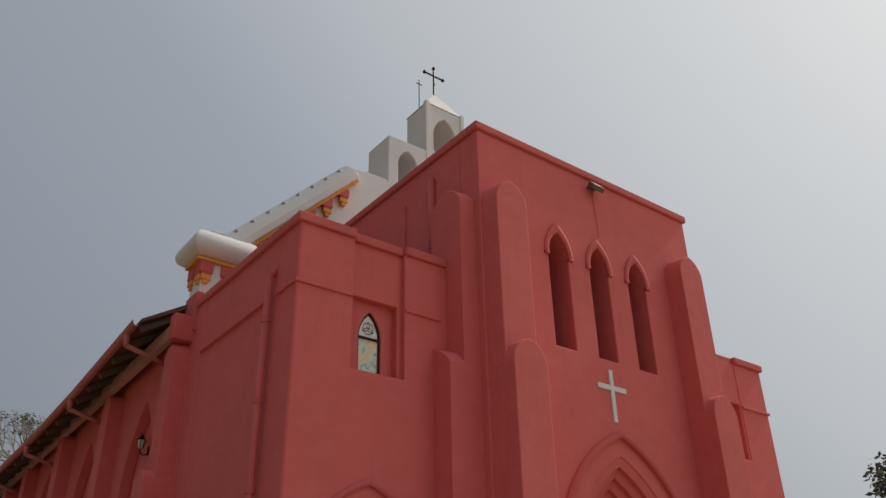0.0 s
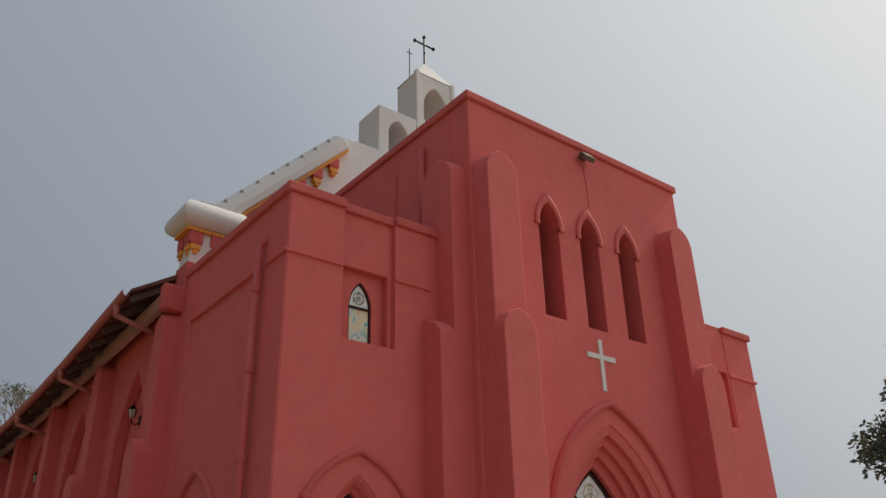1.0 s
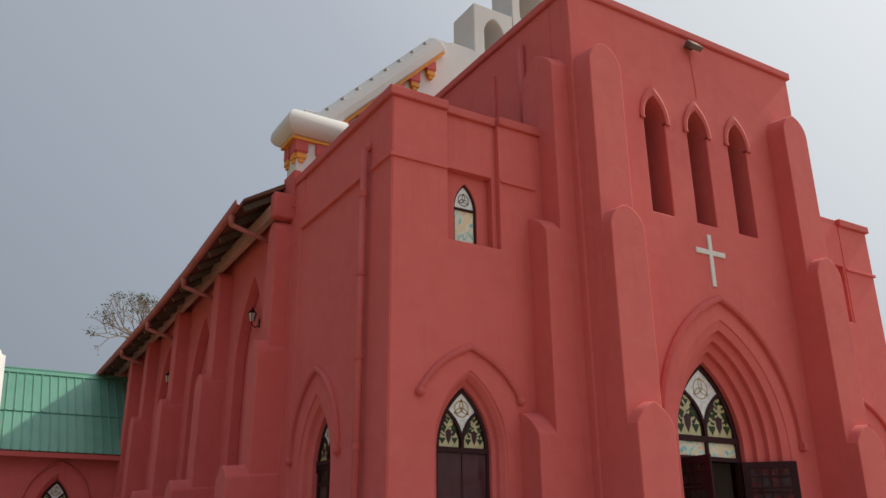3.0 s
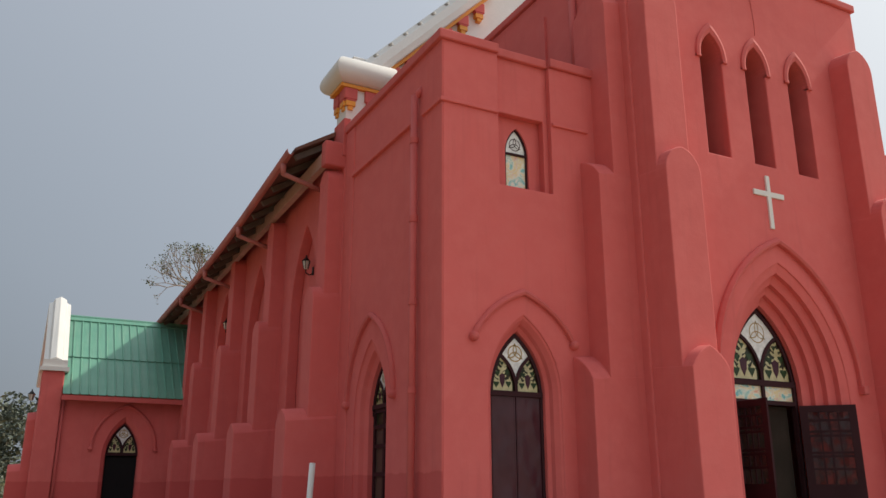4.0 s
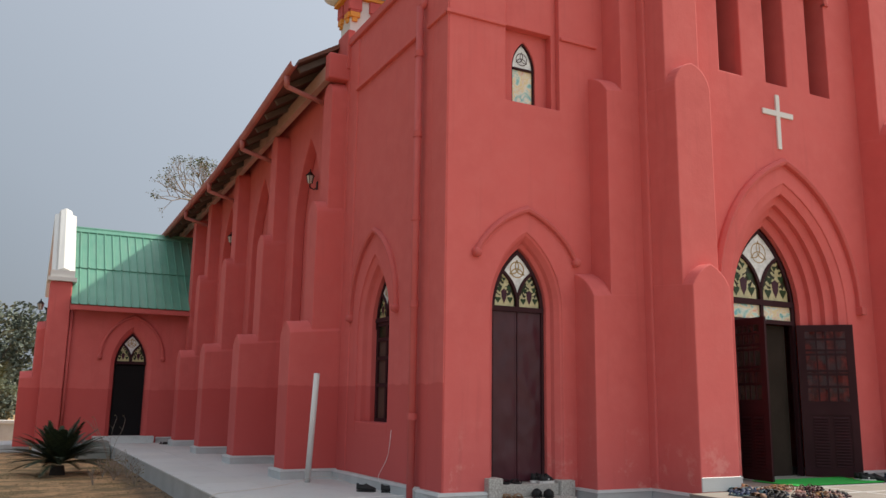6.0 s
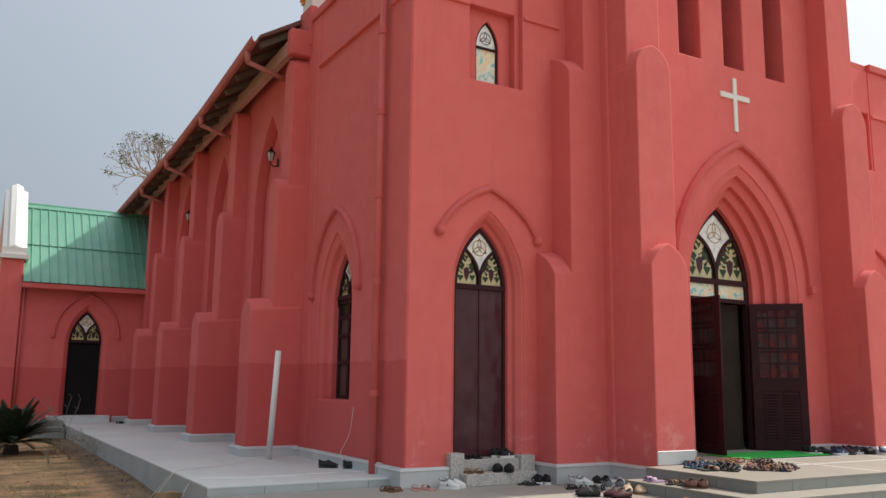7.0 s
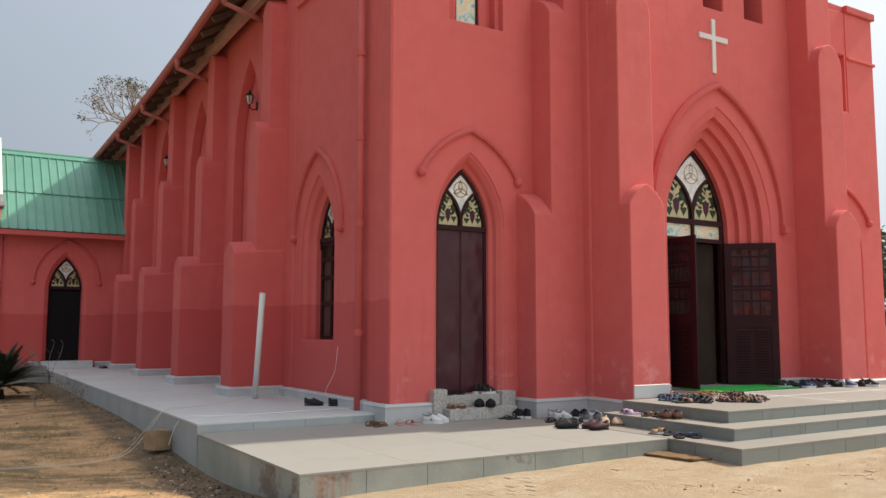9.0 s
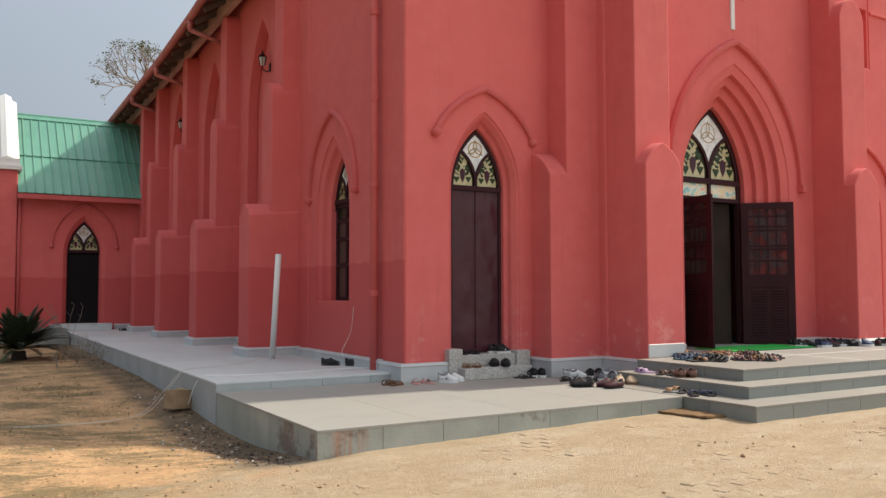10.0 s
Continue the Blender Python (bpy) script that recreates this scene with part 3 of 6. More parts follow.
def tracery(parent, c, w, z0, zs, za, at, d, bar=0.05, seed=1):
    """Window head: frame, two curved bars that meet below a white lozenge, and two vine lights."""
    bm = bmesh.new()
    arch_frame(bm, c, w, z0, zs, za, bar, at, d, d + 0.07)
    slab(bm, [rect(c - w, c + w, z0 - bar * 1.3, z0 + bar * 0.3)], at, d - 0.01, d + 0.075)
    H = za - z0
    foot, knee, kw = z0 + 0.15 * H, z0 + 0.64 * H, 0.62 * w
    left, right = [], []
    for k in range(9):
        t = k / 8
        bow = math.sin(t * math.pi) * 0.11 * w
        left.append((c - kw * t + bow * 0.9, foot + (knee - foot) * t + bow * 0.5))
        right.append((2 * c - left[-1][0], left[-1][1]))
    for line, s in ((left, -1), (right, 1)):
        o = [(u + s * bar * 0.40, z - bar * 0.3) for u, z in line]
        i = [(u - s * bar * 0.40, z + bar * 0.3) for u, z in line]
        slab(bm, [o + i[::-1]], at, d + 0.004, d + 0.06)
    slab(bm, [rect(c - bar * 0.45, c + bar * 0.45, z0, foot + bar * 0.6)], at, d + 0.002, d + 0.062)
    frame_ob = soften(part("window_frame", bm, M_WOOD, parent), 0.006, 1)
    inner = arch(c, w - bar * 0.6, z0, zs, za - bar * 0.8)
    part("side_light", slab(bmesh.new(), [inner], at, d + 0.045, d + 0.05), M_GLASSDARK, parent, "dark green glass")
    for s in (-1, 1):
        vine(parent, c + s * w * 0.49, z0 + 0.02, w * 0.86, H * 0.62, at, d + 0.038, seed + s)
    diamond = [(c, foot)] + right[1:] + [(c, za - bar * 1.1)] + left[:0:-1]
    part("lozenge_light", slab(bmesh.new(), [diamond], at, d + 0.024, d + 0.030), M_GLASSWHITE, parent, "white lozenge light")
    bm = bmesh.new()
    trefoil_knot(bm, c, z0 + 0.66 * H, 0.17 * H, at, d + 0.022, 0.009)
    part("knot_line", bm, M_GOLD, parent, "gilt interlaced knot")
    return frame_ob


def reveal(c, steps, at, material=None, name="arch_reveal"):
    """Moulded jambs and arch: steps of (half width, foot, spring, apex, depth)."""
    bm = bmesh.new()
    loft(bm, [(arch(c, w, f, zs, za, 12), d) for w, f, zs, za, d in steps], at)
    return part(name, bm, material or M_RED, church)


def orders(w0, w1, zs, za0, za1, d0, d1, n, foot):
    """Square orders with a small splay, from the outer arch to the inner."""
    out = []
    for k in range(n + 1):
        t = k / n
        w, za = w0 + (w1 - w0) * t, za0 + (za1 - za0) * t
        if k:
            out.append((w, foot, zs, za, d0 + (d1 - d0) * ((k - 1) / n + 0.35 / n)))
        out.append((w, foot, zs, za, d0 + (d1 - d0) * t))
    return out


# wing fronts on both sides of the tower
DOOR_C = 1.32


def wing_front(x0, x1, mirror=False):
    f = (lambda u: x1 - u) if mirror else (lambda u: u)
    lo = lambda a, b: tuple(sorted((f(a), f(b))))
    at = front(0.0)
    door = arch(f(DOOR_C), 0.60, 0.0, 2.70, 3.80, 12)
    panel = rect(*lo(0.97, 1.92), 5.75, 7.9)
    xa, xb = (x0, x1) if mirror else (x0 + 0.02, x1)
    outline = [(xa, 0.0)] + door + [(x1, 0.0), (x1, 7.9), (lo(0.97, 1.92)[1], 7.9), (lo(0.97, 1.92)[1], 5.75), (lo(0.97, 1.92)[0], 5.75), (lo(0.97, 1.92)[0], 7.9), (xa, 7.9)]
    red("front_wall", slab(bmesh.new(), [outline], at, 0.0, 0.10), width=0.018)
    inner = rect(*lo(1.02, 1.84), 5.76, 6.97)
    outline2 = [(xa, 0.0)] + door + [(x1, 0.0), (x1, 7.9), (xa, 7.9)]
    red("panel_wall", slab(bmesh.new(), [outline2, inner], at, 0.018 if mirror else 0.101, 0.24), width=0.012)
    win = arch(f(1.43), 0.205, 5.77, 6.40, 6.83, 8)
    red("panel_wall", slab(bmesh.new(), [outline2, win], at, 0.241, 0.46), width=0.012)
    c = f(DOOR_C)
    reveal(c, [(0.60, 0.0, 2.70, 3.80, 0.019), (0.575, 0.0, 2.70, 3.765, 0.034), (0.52, 0.0, 2.70, 3.70, 0.10), (0.50, 0.0, 2.70, 3.67, 0.16), (0.455, 0.0, 2.70, 3.61, 0.20), (0.44, 0.0, 2.70, 3.59, 0.34)], at)
    red("hood_moulding", hood(bmesh.new(), c, 0.88, 3.46, 4.19, 0.085, at, 0.075), M_REDTRIM, 0.01)
    # string course and coping
    for a, b in ((x0 - 0.035, f(0.955)) if not mirror else (f(0.955), x1 + 0.035), lo(1.935, 2.62)):
        red("string_course", boxed(a, b, -0.04, 0.02, 6.875, 6.935), M_RED, 0.012)
    for (a, b), y in ((((x0 - 0.06), f(0.97)) if not mirror else (f(0.97), x1 + 0.06), -0.06), (lo(0.97, 1.92), 0.03), (lo(1.92, 3.2), -0.055)):
        red("coping", boxed(a, b, y, 0.5, 7.895, WING + (0 if y < 0 else -0.01)), M_REDTRIM, 0.02)
    # upper window
    w = tagged(new("window"), "small pointed window of marbled stained glass")
    w.parent = church
    cw = f(1.43)
    bm = arch_frame(bmesh.new(), cw, 0.205, 5.77, 6.40, 6.83, 0.024, at, 0.27, 0.33)
    slab(bm, [rect(cw - 0.2, cw + 0.2, 6.385, 6.415)], at, 0.265, 0.33)
    part("window_frame", bm, M_WOOD, w)
    part("pane", slab(bmesh.new(), [rect(cw - 0.19, cw + 0.19, 5.77, 6.39)], at, 0.30, 0.31), M_STAINED, w, "marbled yellow, orange and teal glass")
    part("pane", slab(bmesh.new(), [arch(cw, 0.19, 6.40, 6.41, 6.81)], at, 0.30, 0.31), M_GLASSWHITE, w, "white glass head")
    bm = bmesh.new()
    trefoil_knot(bm, cw, 6.57, 0.12, at, 0.297, 0.006)
    part("knot_line", bm, M_WOOD, w)
    # door
    d = tagged(new("door"), "closed maroon double door under a stained glass head")
    d.parent = church
    tracery(d, c, 0.435, 2.74, 2.70, 3.58, at, 0.24, 0.045, 3)
    for s in (-1, 1):
        a, b = sorted((c + s * 0.006, c + s * 0.43))
        bm = boxed(a, b, 0.275, 0.315, 0.33, 2.70)
        edge = (a + 0.012, a + 0.03) if s > 0 else (b - 0.03, b - 0.012)
        box(bm, *edge, 0.271, 0.276, 0.34, 2.69)
        soften(part("door_leaf", bm, M_DOOR, d), 0.004, 1)
    bm = boxed(c - 0.445, c - 0.405, 0.25, 0.33, 0.33, 2.7)
    box(bm, c + 0.405, c + 0.445, 0.25, 0.33, 0.33, 2.7)
    part("door_frame", bm, M_WOOD, d)
    skirting(x0 - 0.09, f(0.70), -0.085, 0.3, 0.245) if not mirror else skirting(f(0.70), x1 + 0.09, -0.085, 0.3, 0.245)
    if mirror:
        return
    # granite door steps
    a, b = lo(0.78, 1.92)
    st = tagged(new("door_steps"), "two speckled granite steps with side blocks at the door", "steps")
    soften(part("tread", boxed(a, b, -0.30, 0.32, 0.0, 0.16), M_SPECKLE, st), 0.008, 1)
    soften(part("tread", boxed(a + 0.02, b - 0.06, -0.04, 0.40, 0.161, 0.32), M_SPECKLE, st), 0.008, 1)
    a, b = lo(0.64, 0.86)
    soften(part("side_block", boxed(a, b, -0.12, 0.1, 0.0, 0.415), M_SPECKLE, st), 0.01, 1)
    a, b = lo(1.80, 2.04)
    soften(part("side_block", boxed(a, b, -0.10, 0.1, 0.0, 0.36), M_SPECKLE, st), 0.01, 1)


wing_front(0.0, 3.2)
wing_front(8.6, 11.76, mirror=True)

# wing side wall with its window
red("corner_face", boxed(0.001, 0.0195, 0.0, 0.459, 0.0, 7.894), M_REDSIDE, 0.008)
at = side(0.0)
WC = 2.47
out = rect(0.46, 3.47, 0.0, 7.9)
hole = arch(WC, 0.66, 0.9, 2.55, 3.74, 12)
red("side_wall", slab(bmesh.new(), [out, hole], at, 0.001, 0.46), M_REDSIDE)
reveal(WC, [(0.66, 0.9, 2.55, 3.74, 0.021), (0.64, 0.92, 2.55, 3.71, 0.034), (0.55, 0.98, 2.55, 3.58, 0.06), (0.52, 0.98, 2.55, 3.54, 0.13), (0.43, 1.05, 2.55, 3.42, 0.17), (0.42, 1.07, 2.55, 3.40, 0.36)], at, M_REDSIDE)
red("window_sill", boxed(0.0, 0.4, WC - 0.66, WC + 0.66, 0.85, 1.07), M_REDSIDE, 0.02)
red("hood_moulding", hood(bmesh.new(), WC, 0.99, 2.80, 4.19, 0.085, at, 0.075), M_REDTRIM, 0.01)
red("string_course", boxed(-0.04, 0.02, 0.03, 0.62, 6.875, 6.935), M_REDSIDE, 0.012)
red("string_course", boxed(-0.06, 0.02, 0.80, 3.47, 6.87, 6.94), M_REDSIDE, 0.012)
red("coping", boxed(-0.06, 0.5, 0.5, 3.89, 7.895, WING), M_REDTRIM, 0.02)
win = tagged(new("window"), "shuttered wooden window under a leaded glass head")
win.parent = church
tracery(win, WC, 0.42, 2.72, 2.55, 3.39, at, 0.23, 0.045, 11)
bm = bmesh.new()
for a, b in ((WC - 0.42, WC - 0.36), (WC - 0.03, WC + 0.03), (WC + 0.36, WC + 0.42)):
    box(bm, 0.25, 0.31, a, b, 1.07, 2.7)
for z in (1.07, 1.62, 2.05, 2.35, 2.60):
    box(bm, 0.252, 0.308, WC - 0.42, WC + 0.42, z, z + 0.06)
part("shutter_frame", bm, M_WOOD, win)
part("shutter_panel", boxed(0.285, 0.30, WC - 0.40, WC + 0.40, 1.08, 2.36), M_DARKWOOD, win)
part("pane", boxed(0.285, 0.295, WC - 0.40, WC + 0.40, 2.42, 2.6), M_GLASSDARK, win)
skirting(-0.088, 0.3, 0.304, 0.60, 0.245)
skirting(-0.09, 0.3, 0.62, 3.6, 0.26, 0.1)
red("corner_pier", boxed(-0.02, 0.46, 3.47, 3.9, 0.0, 7.894), M_REDSIDE)
red("side_wall", boxed(11.3, 11.76, 0.46, 4.0, 0.0, 7.9))
red("coping", boxed(11.26, 11.82, 0.5, 4.0, 7.895, WING), M_REDTRIM)
part("wing_roof", boxed(0.3, 11.5, 0.3, 4.0, 7.3, 7.45), M_SLAB, church)

# wing drain pipe
dp = tagged(new("drain_pipe"), "red painted cast-iron drain pipe with collars on the wing")
dp.parent = church
bm = tube(bmesh.new(), (-0.10, 0.72, 0.1), (-0.10, 0.72, 7.25), 0.055, 12)
tube(bm, (-0.10, 0.72, 7.22), (0.05, 0.72, 7.42), 0.055, 12)
part("pipe", bm, M_REDTRIM, dp, smooth=True)
for z in (1.15, 2.7, 3.95, 5.2, 6.45):
    part("collar", tube(bmesh.new(), (-0.10, 0.72, z), (-0.10, 0.72, z + 0.09), 0.068, 12), M_REDTRIM, dp)

# tower
at = front(TF)
MD = 5.97
tower_door = arch(MD, 1.34, 0.0, 2.95, 5.02, 12)
bel = [(4.90, 0.25), (5.96, 0.25), (7.03, 0.25)]
holes = [arch(c, w, 6.75, 8.55, 9.02, 8) for c, w in bel]
outline = [(TW0, 0.0)] + tower_door + [(TW1, 0.0), (TW1, 10.6), (TW0, 10.6)]
red("tower_front", slab(bmesh.new(), [outline] + holes, at, 0.0, 0.52))
reveal(MD, orders(1.34, 0.78, 2.95, 5.02, 4.40, 0.021, 0.58, 4, 0.0), at)
red("hood_moulding", hood(bmesh.new(), MD, 1.68, 3.05, 5.45, 0.10, at, 0.10, False), M_REDTRIM, 0.012)
for c, w in bel:
    bm = bmesh.new()
    o, i = arch(c, w + 0.10, 8.50, 8.55, 9.22, 10), arch(c, w, 8.50, 8.55, 9.02, 10)
    loft(bm, [(o, 0.01), (o, -0.035), (arch(c, w + 0.05, 8.50, 8.55, 9.12, 10), -0.055), (i, -0.03), (i, 0.05)], at)
    slab(bm, [[o[0], o[1], i[1], i[0]]], at, -0.045, 0.01)
    slab(bm, [[o[-1], o[-2], i[-2], i[-1]]], at, -0.045, 0.01)
    red("hood_moulding", bm, M_REDTRIM, 0.008)
bm = boxed(TW0, TW0 + 0.45, TF + 0.521, 4.2, 0.0, 10.6)
red("tower_side", bm)
red("tower_side", boxed(TW1 - 0.45, TW1, TF + 0.521, 4.2, 0.0, 10.6))
bm = boxed(TW0 - 0.06, TW1 + 0.06, TF - 0.06, TF + 0.5, 10.6, 10.76)
box(bm, TW0 - 0.06, TW0 + 0.5, TF + 0.5, 4.2, 10.6, 10.758)
box(bm, TW1 - 0.5, TW1 + 0.06, TF + 0.5, 4.2, 10.6, 10.758)
red("coping", bm, M_REDTRIM, 0.025)
part("tower_roof", boxed(TW0 + 0.3, TW1 - 0.3, TF + 0.3, 4.2, 10.0, 10.15), M_SLAB, church)
part("belfry_floor", boxed(TW0 + 0.4, TW1 - 0.4, TF + 0.5, 4.2, 6.2, 6.35), M_DARKWOOD, church)
part("porch_floor", boxed(TW0 + 0.4, TW1 - 0.4, TF + 0.02, 4.2, 0.2, 0.284), M_SLAB, church)
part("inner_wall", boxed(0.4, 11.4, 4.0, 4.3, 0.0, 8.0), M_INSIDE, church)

# angle buttresses of the tower
B_ST = [(0.80, 3.02, 3.34), (0.60, 5.97, 6.38), (0.40, 8.97, 9.40)]
buttress(at, 3.45, 0.35, B_ST)
buttress(at, 8.33, 0.35, B_ST)
A_ST = [(0.92, 2.90, 3.27), (0.61, 6.03, 6.36), (0.32, 9.10, 9.45)]
buttress(side(TW0), -0.02, 0.43, A_ST)
buttress(lambda u, z, d: (TW1 - d, u, z), 0.02, 0.47, A_ST)
skirting(TW0 - 0.98, TW0 + 0.2, -0.52, 0.2, 0.255)
skirting(TW1 - 0.2, TW1 + 0.98, -0.52, 0.2, 0.255)
M_WSKIRT = plain("pale_marble_skirting", (0.52, 0.53, 0.53, 1), 0.5, vary=0.08)
skirting(3.04, 3.86, TF - 0.85, TF + 0.1, 0.256)
soften(part("skirting", boxed(3.106, 3.808, TF - 0.811, TF - 0.5, 0.283, 0.47), M_WSKIRT, church, "pale marble skirting"), 0.006, 1)
skirting(7.90, 8.73, TF - 0.865, TF + 0.1, 0.40, 0.0, M_WSKIRT)
skirting(7.30, 7.92, TF - 0.06, TF + 0.1, 0.40, 0.0, M_WSKIRT)
skirting(3.87, 4.64, TF - 0.06, TF + 0.1, 0.40, 0.0, M_WSKIRT)

# white cross on the tower
bm = boxed(5.875, 5.965, TF - 0.03, TF + 0.01, 5.60, 6.55)
box(bm, 5.56, 6.28, TF - 0.0285, TF + 0.01, 6.17, 6.265)
tagged(soften(part("wall_cross", bm, M_WHITE), 0.006, 1), "flat white cross fixed to the red tower wall", "cross")

# main door
md = tagged(new("door"), "open dark wooden double door under a stained glass head")
md.parent = church
D0 = 0.58
tracery(md, MD, 0.76, 3.14, 2.95, 4.37, at, D0, 0.06, 21)
bm = bmesh.new()
for u in (MD - 0.76, MD - 0.03, MD + 0.70):
    slab(bm, [rect(u, u + 0.06, 2.80 if abs(u - MD) < 0.1 else 0.28, 3.12)], at, D0, D0 + 0.08)
slab(bm, [rect(MD - 0.76, MD + 0.76, 2.76, 2.83)], at, D0 - 0.003, D0 + 0.083)
part("door_frame", bm, M_WOOD, md)
for a, b in ((MD - 0.70, MD - 0.03), (MD + 0.03, MD + 0.70)):
    part("pane", slab(bmesh.new(), [rect(a, b, 2.83, 3.08)], at, D0 + 0.04, D0 + 0.05), M_STAINED, md, "marbled stained glass strip")


def leaf(hinge, angle, L=0.76):
    """A framed leaf with a glazed upper grille and a louvred lower panel, hung at its hinge."""
    m = Matrix.Translation(hinge) @ Matrix.Rotation(radians(angle), 4, "Z")
    H = 2.46
    bm = boxed(0.0, L, 0.0, 0.022, 0.0, 1.16, m)
    for a, b in ((0.0, 0.12), (L - 0.12, L)):
        box(bm, a, b, -0.014, 0.022, 0.0, H, m)
    for z0, z1 in ((0.0, 0.14), (0.98, 1.20), (H - 0.11, H)):
        box(bm, 0.12, L - 0.12, -0.013, 0.0221, z0, z1, m)
    ob = part("door_leaf", bm, M_WOOD, md, "dark maroon leaf with grille and louvres")
    for k in range(17):
        z = 0.165 + 0.048 * k
        tilt = m @ Matrix.Translation((0, -0.008, z)) @ Matrix.Rotation(radians(-38), 4, "X")
        for a, b in ((0.20 * L, 0.46 * L), (0.56 * L, 0.82 * L)):
            part("louvre", boxed(a, b, -0.003, 0.003, -0.020, 0.020, tilt), M_WOOD, ob)
    clear = part("pane", boxed(0.12, L - 0.12, 0.004, 0.010, 1.2, H - 0.11, m), M_LEAFGLASS, ob)
    clear.visible_shadow = False
    for a in (0.12 + (L - 0.24) * 0.27, 0.12 + (L - 0.24) * 0.5, 0.12 + (L - 0.24) * 0.73):
        part("grille_bar", boxed(a - 0.012, a + 0.012, -0.012, 0.003, 1.2, H - 0.11, m), M_WOOD, ob)
    for z in (1.42, 1.62, 1.68, 1.95, 2.02, 2.2):
        part("grille_bar", boxed(0.12, L - 0.12, -0.010, 0.003, z, z + 0.035, m), M_WOOD, ob)


leaf((MD + 0.715, TF + D0 - 0.06, 0.30), -46, 0.86)
leaf((MD - 0.755, TF + D0 - 0.02, 0.30), -97)
part("inner_door_leaf", boxed(5.50, 6.62, 0.12, 0.16, 0.284, 2.75), plain("worn_brown_plank", (0.038, 0.028, 0.023, 1), 0.8, vary=0.3, scale=7, gloss=0.05), church, "brown plank inner door")
part("inner_screen", boxed(5.0, 7.4, 2.3, 2.36, 0.284, 3.2), M_DARKWOOD, church, "dark wooden inner screen")

# nave
at = side(-0.03)
BAYS = (6.05, 9.6, 13.05)
NY1 = 20.6
out = [(3.9, 0.0), (NY1, 0.0), (NY1, 7.26), (3.9, 7.76)]
red("nave_wall", slab(bmesh.new(), [out] + [arch(c, 0.86, 1.3, 4.75, 6.72, 12) for c in BAYS], at, 0.0, 0.22), M_REDSIDE)
red("nave_wall", slab(bmesh.new(), [out] + [arch(c, 0.36, 2.1, 4.4, 5.15, 10) for c in BAYS], at, 0.221, 0.5), M_REDSIDE)
for c in BAYS:
    w = tagged(new("window"), "tall narrow lancet window of the nave")
    w.parent = church
    part("window_frame", arch_frame(bmesh.new(), c, 0.36, 2.1, 4.4, 5.15, 0.04, at, 0.36, 0.42), M_WOOD, w)
    part("pane", slab(bmesh.new(), [arch(c, 0.34, 2.12, 4.4, 5.12)], at, 0.39, 0.40), M_BLACKGLASS, w)
    red("window_sill", slab(bmesh.new(), [rect(c - 0.86, c + 0.86, 1.2, 1.36)], at, -0.03, 0.3), M_REDSIDE, 0.02)
N_ST = [(0.89, 2.52, 2.74), (0.50, 4.62, 4.92), (0.30, 6.94, 7.19)]
for c in (4.18, 7.72, 11.22, 14.52):
    buttress(at, c, 0.29, N_ST, material=M_REDSIDE, taper=0.03)
    skirting(-0.99, 0.2, c - 0.36, c + 0.36, 0.27, 0.1)
buttress(at, 16.1, 0.22, [(0.42, 6.6, 6.85)], material=M_REDSIDE)
skirting(-0.10, 0.2, 3.61, 16.4, 0.255, 0.1)
red("nave_wall", boxed(11.3, 11.8, 4.0, NY1, 0.0, 7.5))
red("nave_wall", boxed(0.0, 11.8, NY1 - 0.4, NY1, 0.0, 7.5))

# nave roof, eaves and gutter; the old eave sags towards the middle
EAVE = [(4.45, 7.60), (7.9, 7.27), (11.0, 7.08), (14.4, 6.99), (19.1, 6.88), (NY1, 6.86)]
RIDGE = (5.95, 12.6)


def eave_z(y):
    for (a, p), (b, q) in zip(EAVE, EAVE[1:]):
        if y <= b:
            return p + (q - p) * (y - a) / (b - a)
    return EAVE[-1][1]


bm = bmesh.new()
ys = [4.32 + 0.8 * k for k in range(21)]
for sx in (1, -1):
    rows = []
    for y in ys:
        X = lambda x: x if sx == 1 else 2 * 5.95 - x
        z = eave_z(y)
        wallz = z + 0.55
        rows.append([bm.verts.new((X(-0.88), y, z)), bm.verts.new((X(0.0), y, wallz)), bm.verts.new((X(RIDGE[0]), y, RIDGE[1])),
                     bm.verts.new((X(RIDGE[0]), y, RIDGE[1] - 0.1)), bm.verts.new((X(0.0), y, wallz - 0.10)), bm.verts.new((X(-0.88), y, z - 0.06))])
    for r0, r1 in zip(rows, rows[1:]):
        for k in range(6):
            bm.faces.new((r0[k], r0[(k + 1) % 6], r1[(k + 1) % 6], r1[k]))
    bm.faces.new(rows[0])
    bm.faces.new(rows[-1])
roof = part("roof", bm, M_TILE, church, "dark weathered clay-tile nave roof")
for k in range(21):
    y = 4.5 + 0.75 * k
    bm = bmesh.new()
    m = Matrix.Translation((-0.84, y, eave_z(y) - 0.07)) @ Matrix.Rotation(-math.atan2(0.55, 0.88), 4, "Y")
    box(bm, 0.0, 1.1, -0.04, 0.04, -0.11, 0.0, m)
    part("rafter", bm, M_CEDAR, roof)
bm = bmesh.new()
box(bm, -0.06, 0.06, -0.3, NY1 - 4.4, -0.24, 0.03, Matrix.Translation((-0.30, 4.4, 7.56)) @ Matrix.Rotation(-0.0305, 4, "X"))
part("wall_plate", bm, plain("faded_plate_paint", (0.50, 0.30, 0.26, 1), 0.85, vary=0.3), church)
M_GUTTER = plain("weathered_red_gutter_paint", (0.46, 0.15, 0.13, 1), 0.75, vary=0.3, scale=5)
gutter = tagged(new("gutter"), "red painted half-round eave gutter with outlet pipes")
gutter.parent = church
bm = bmesh.new()
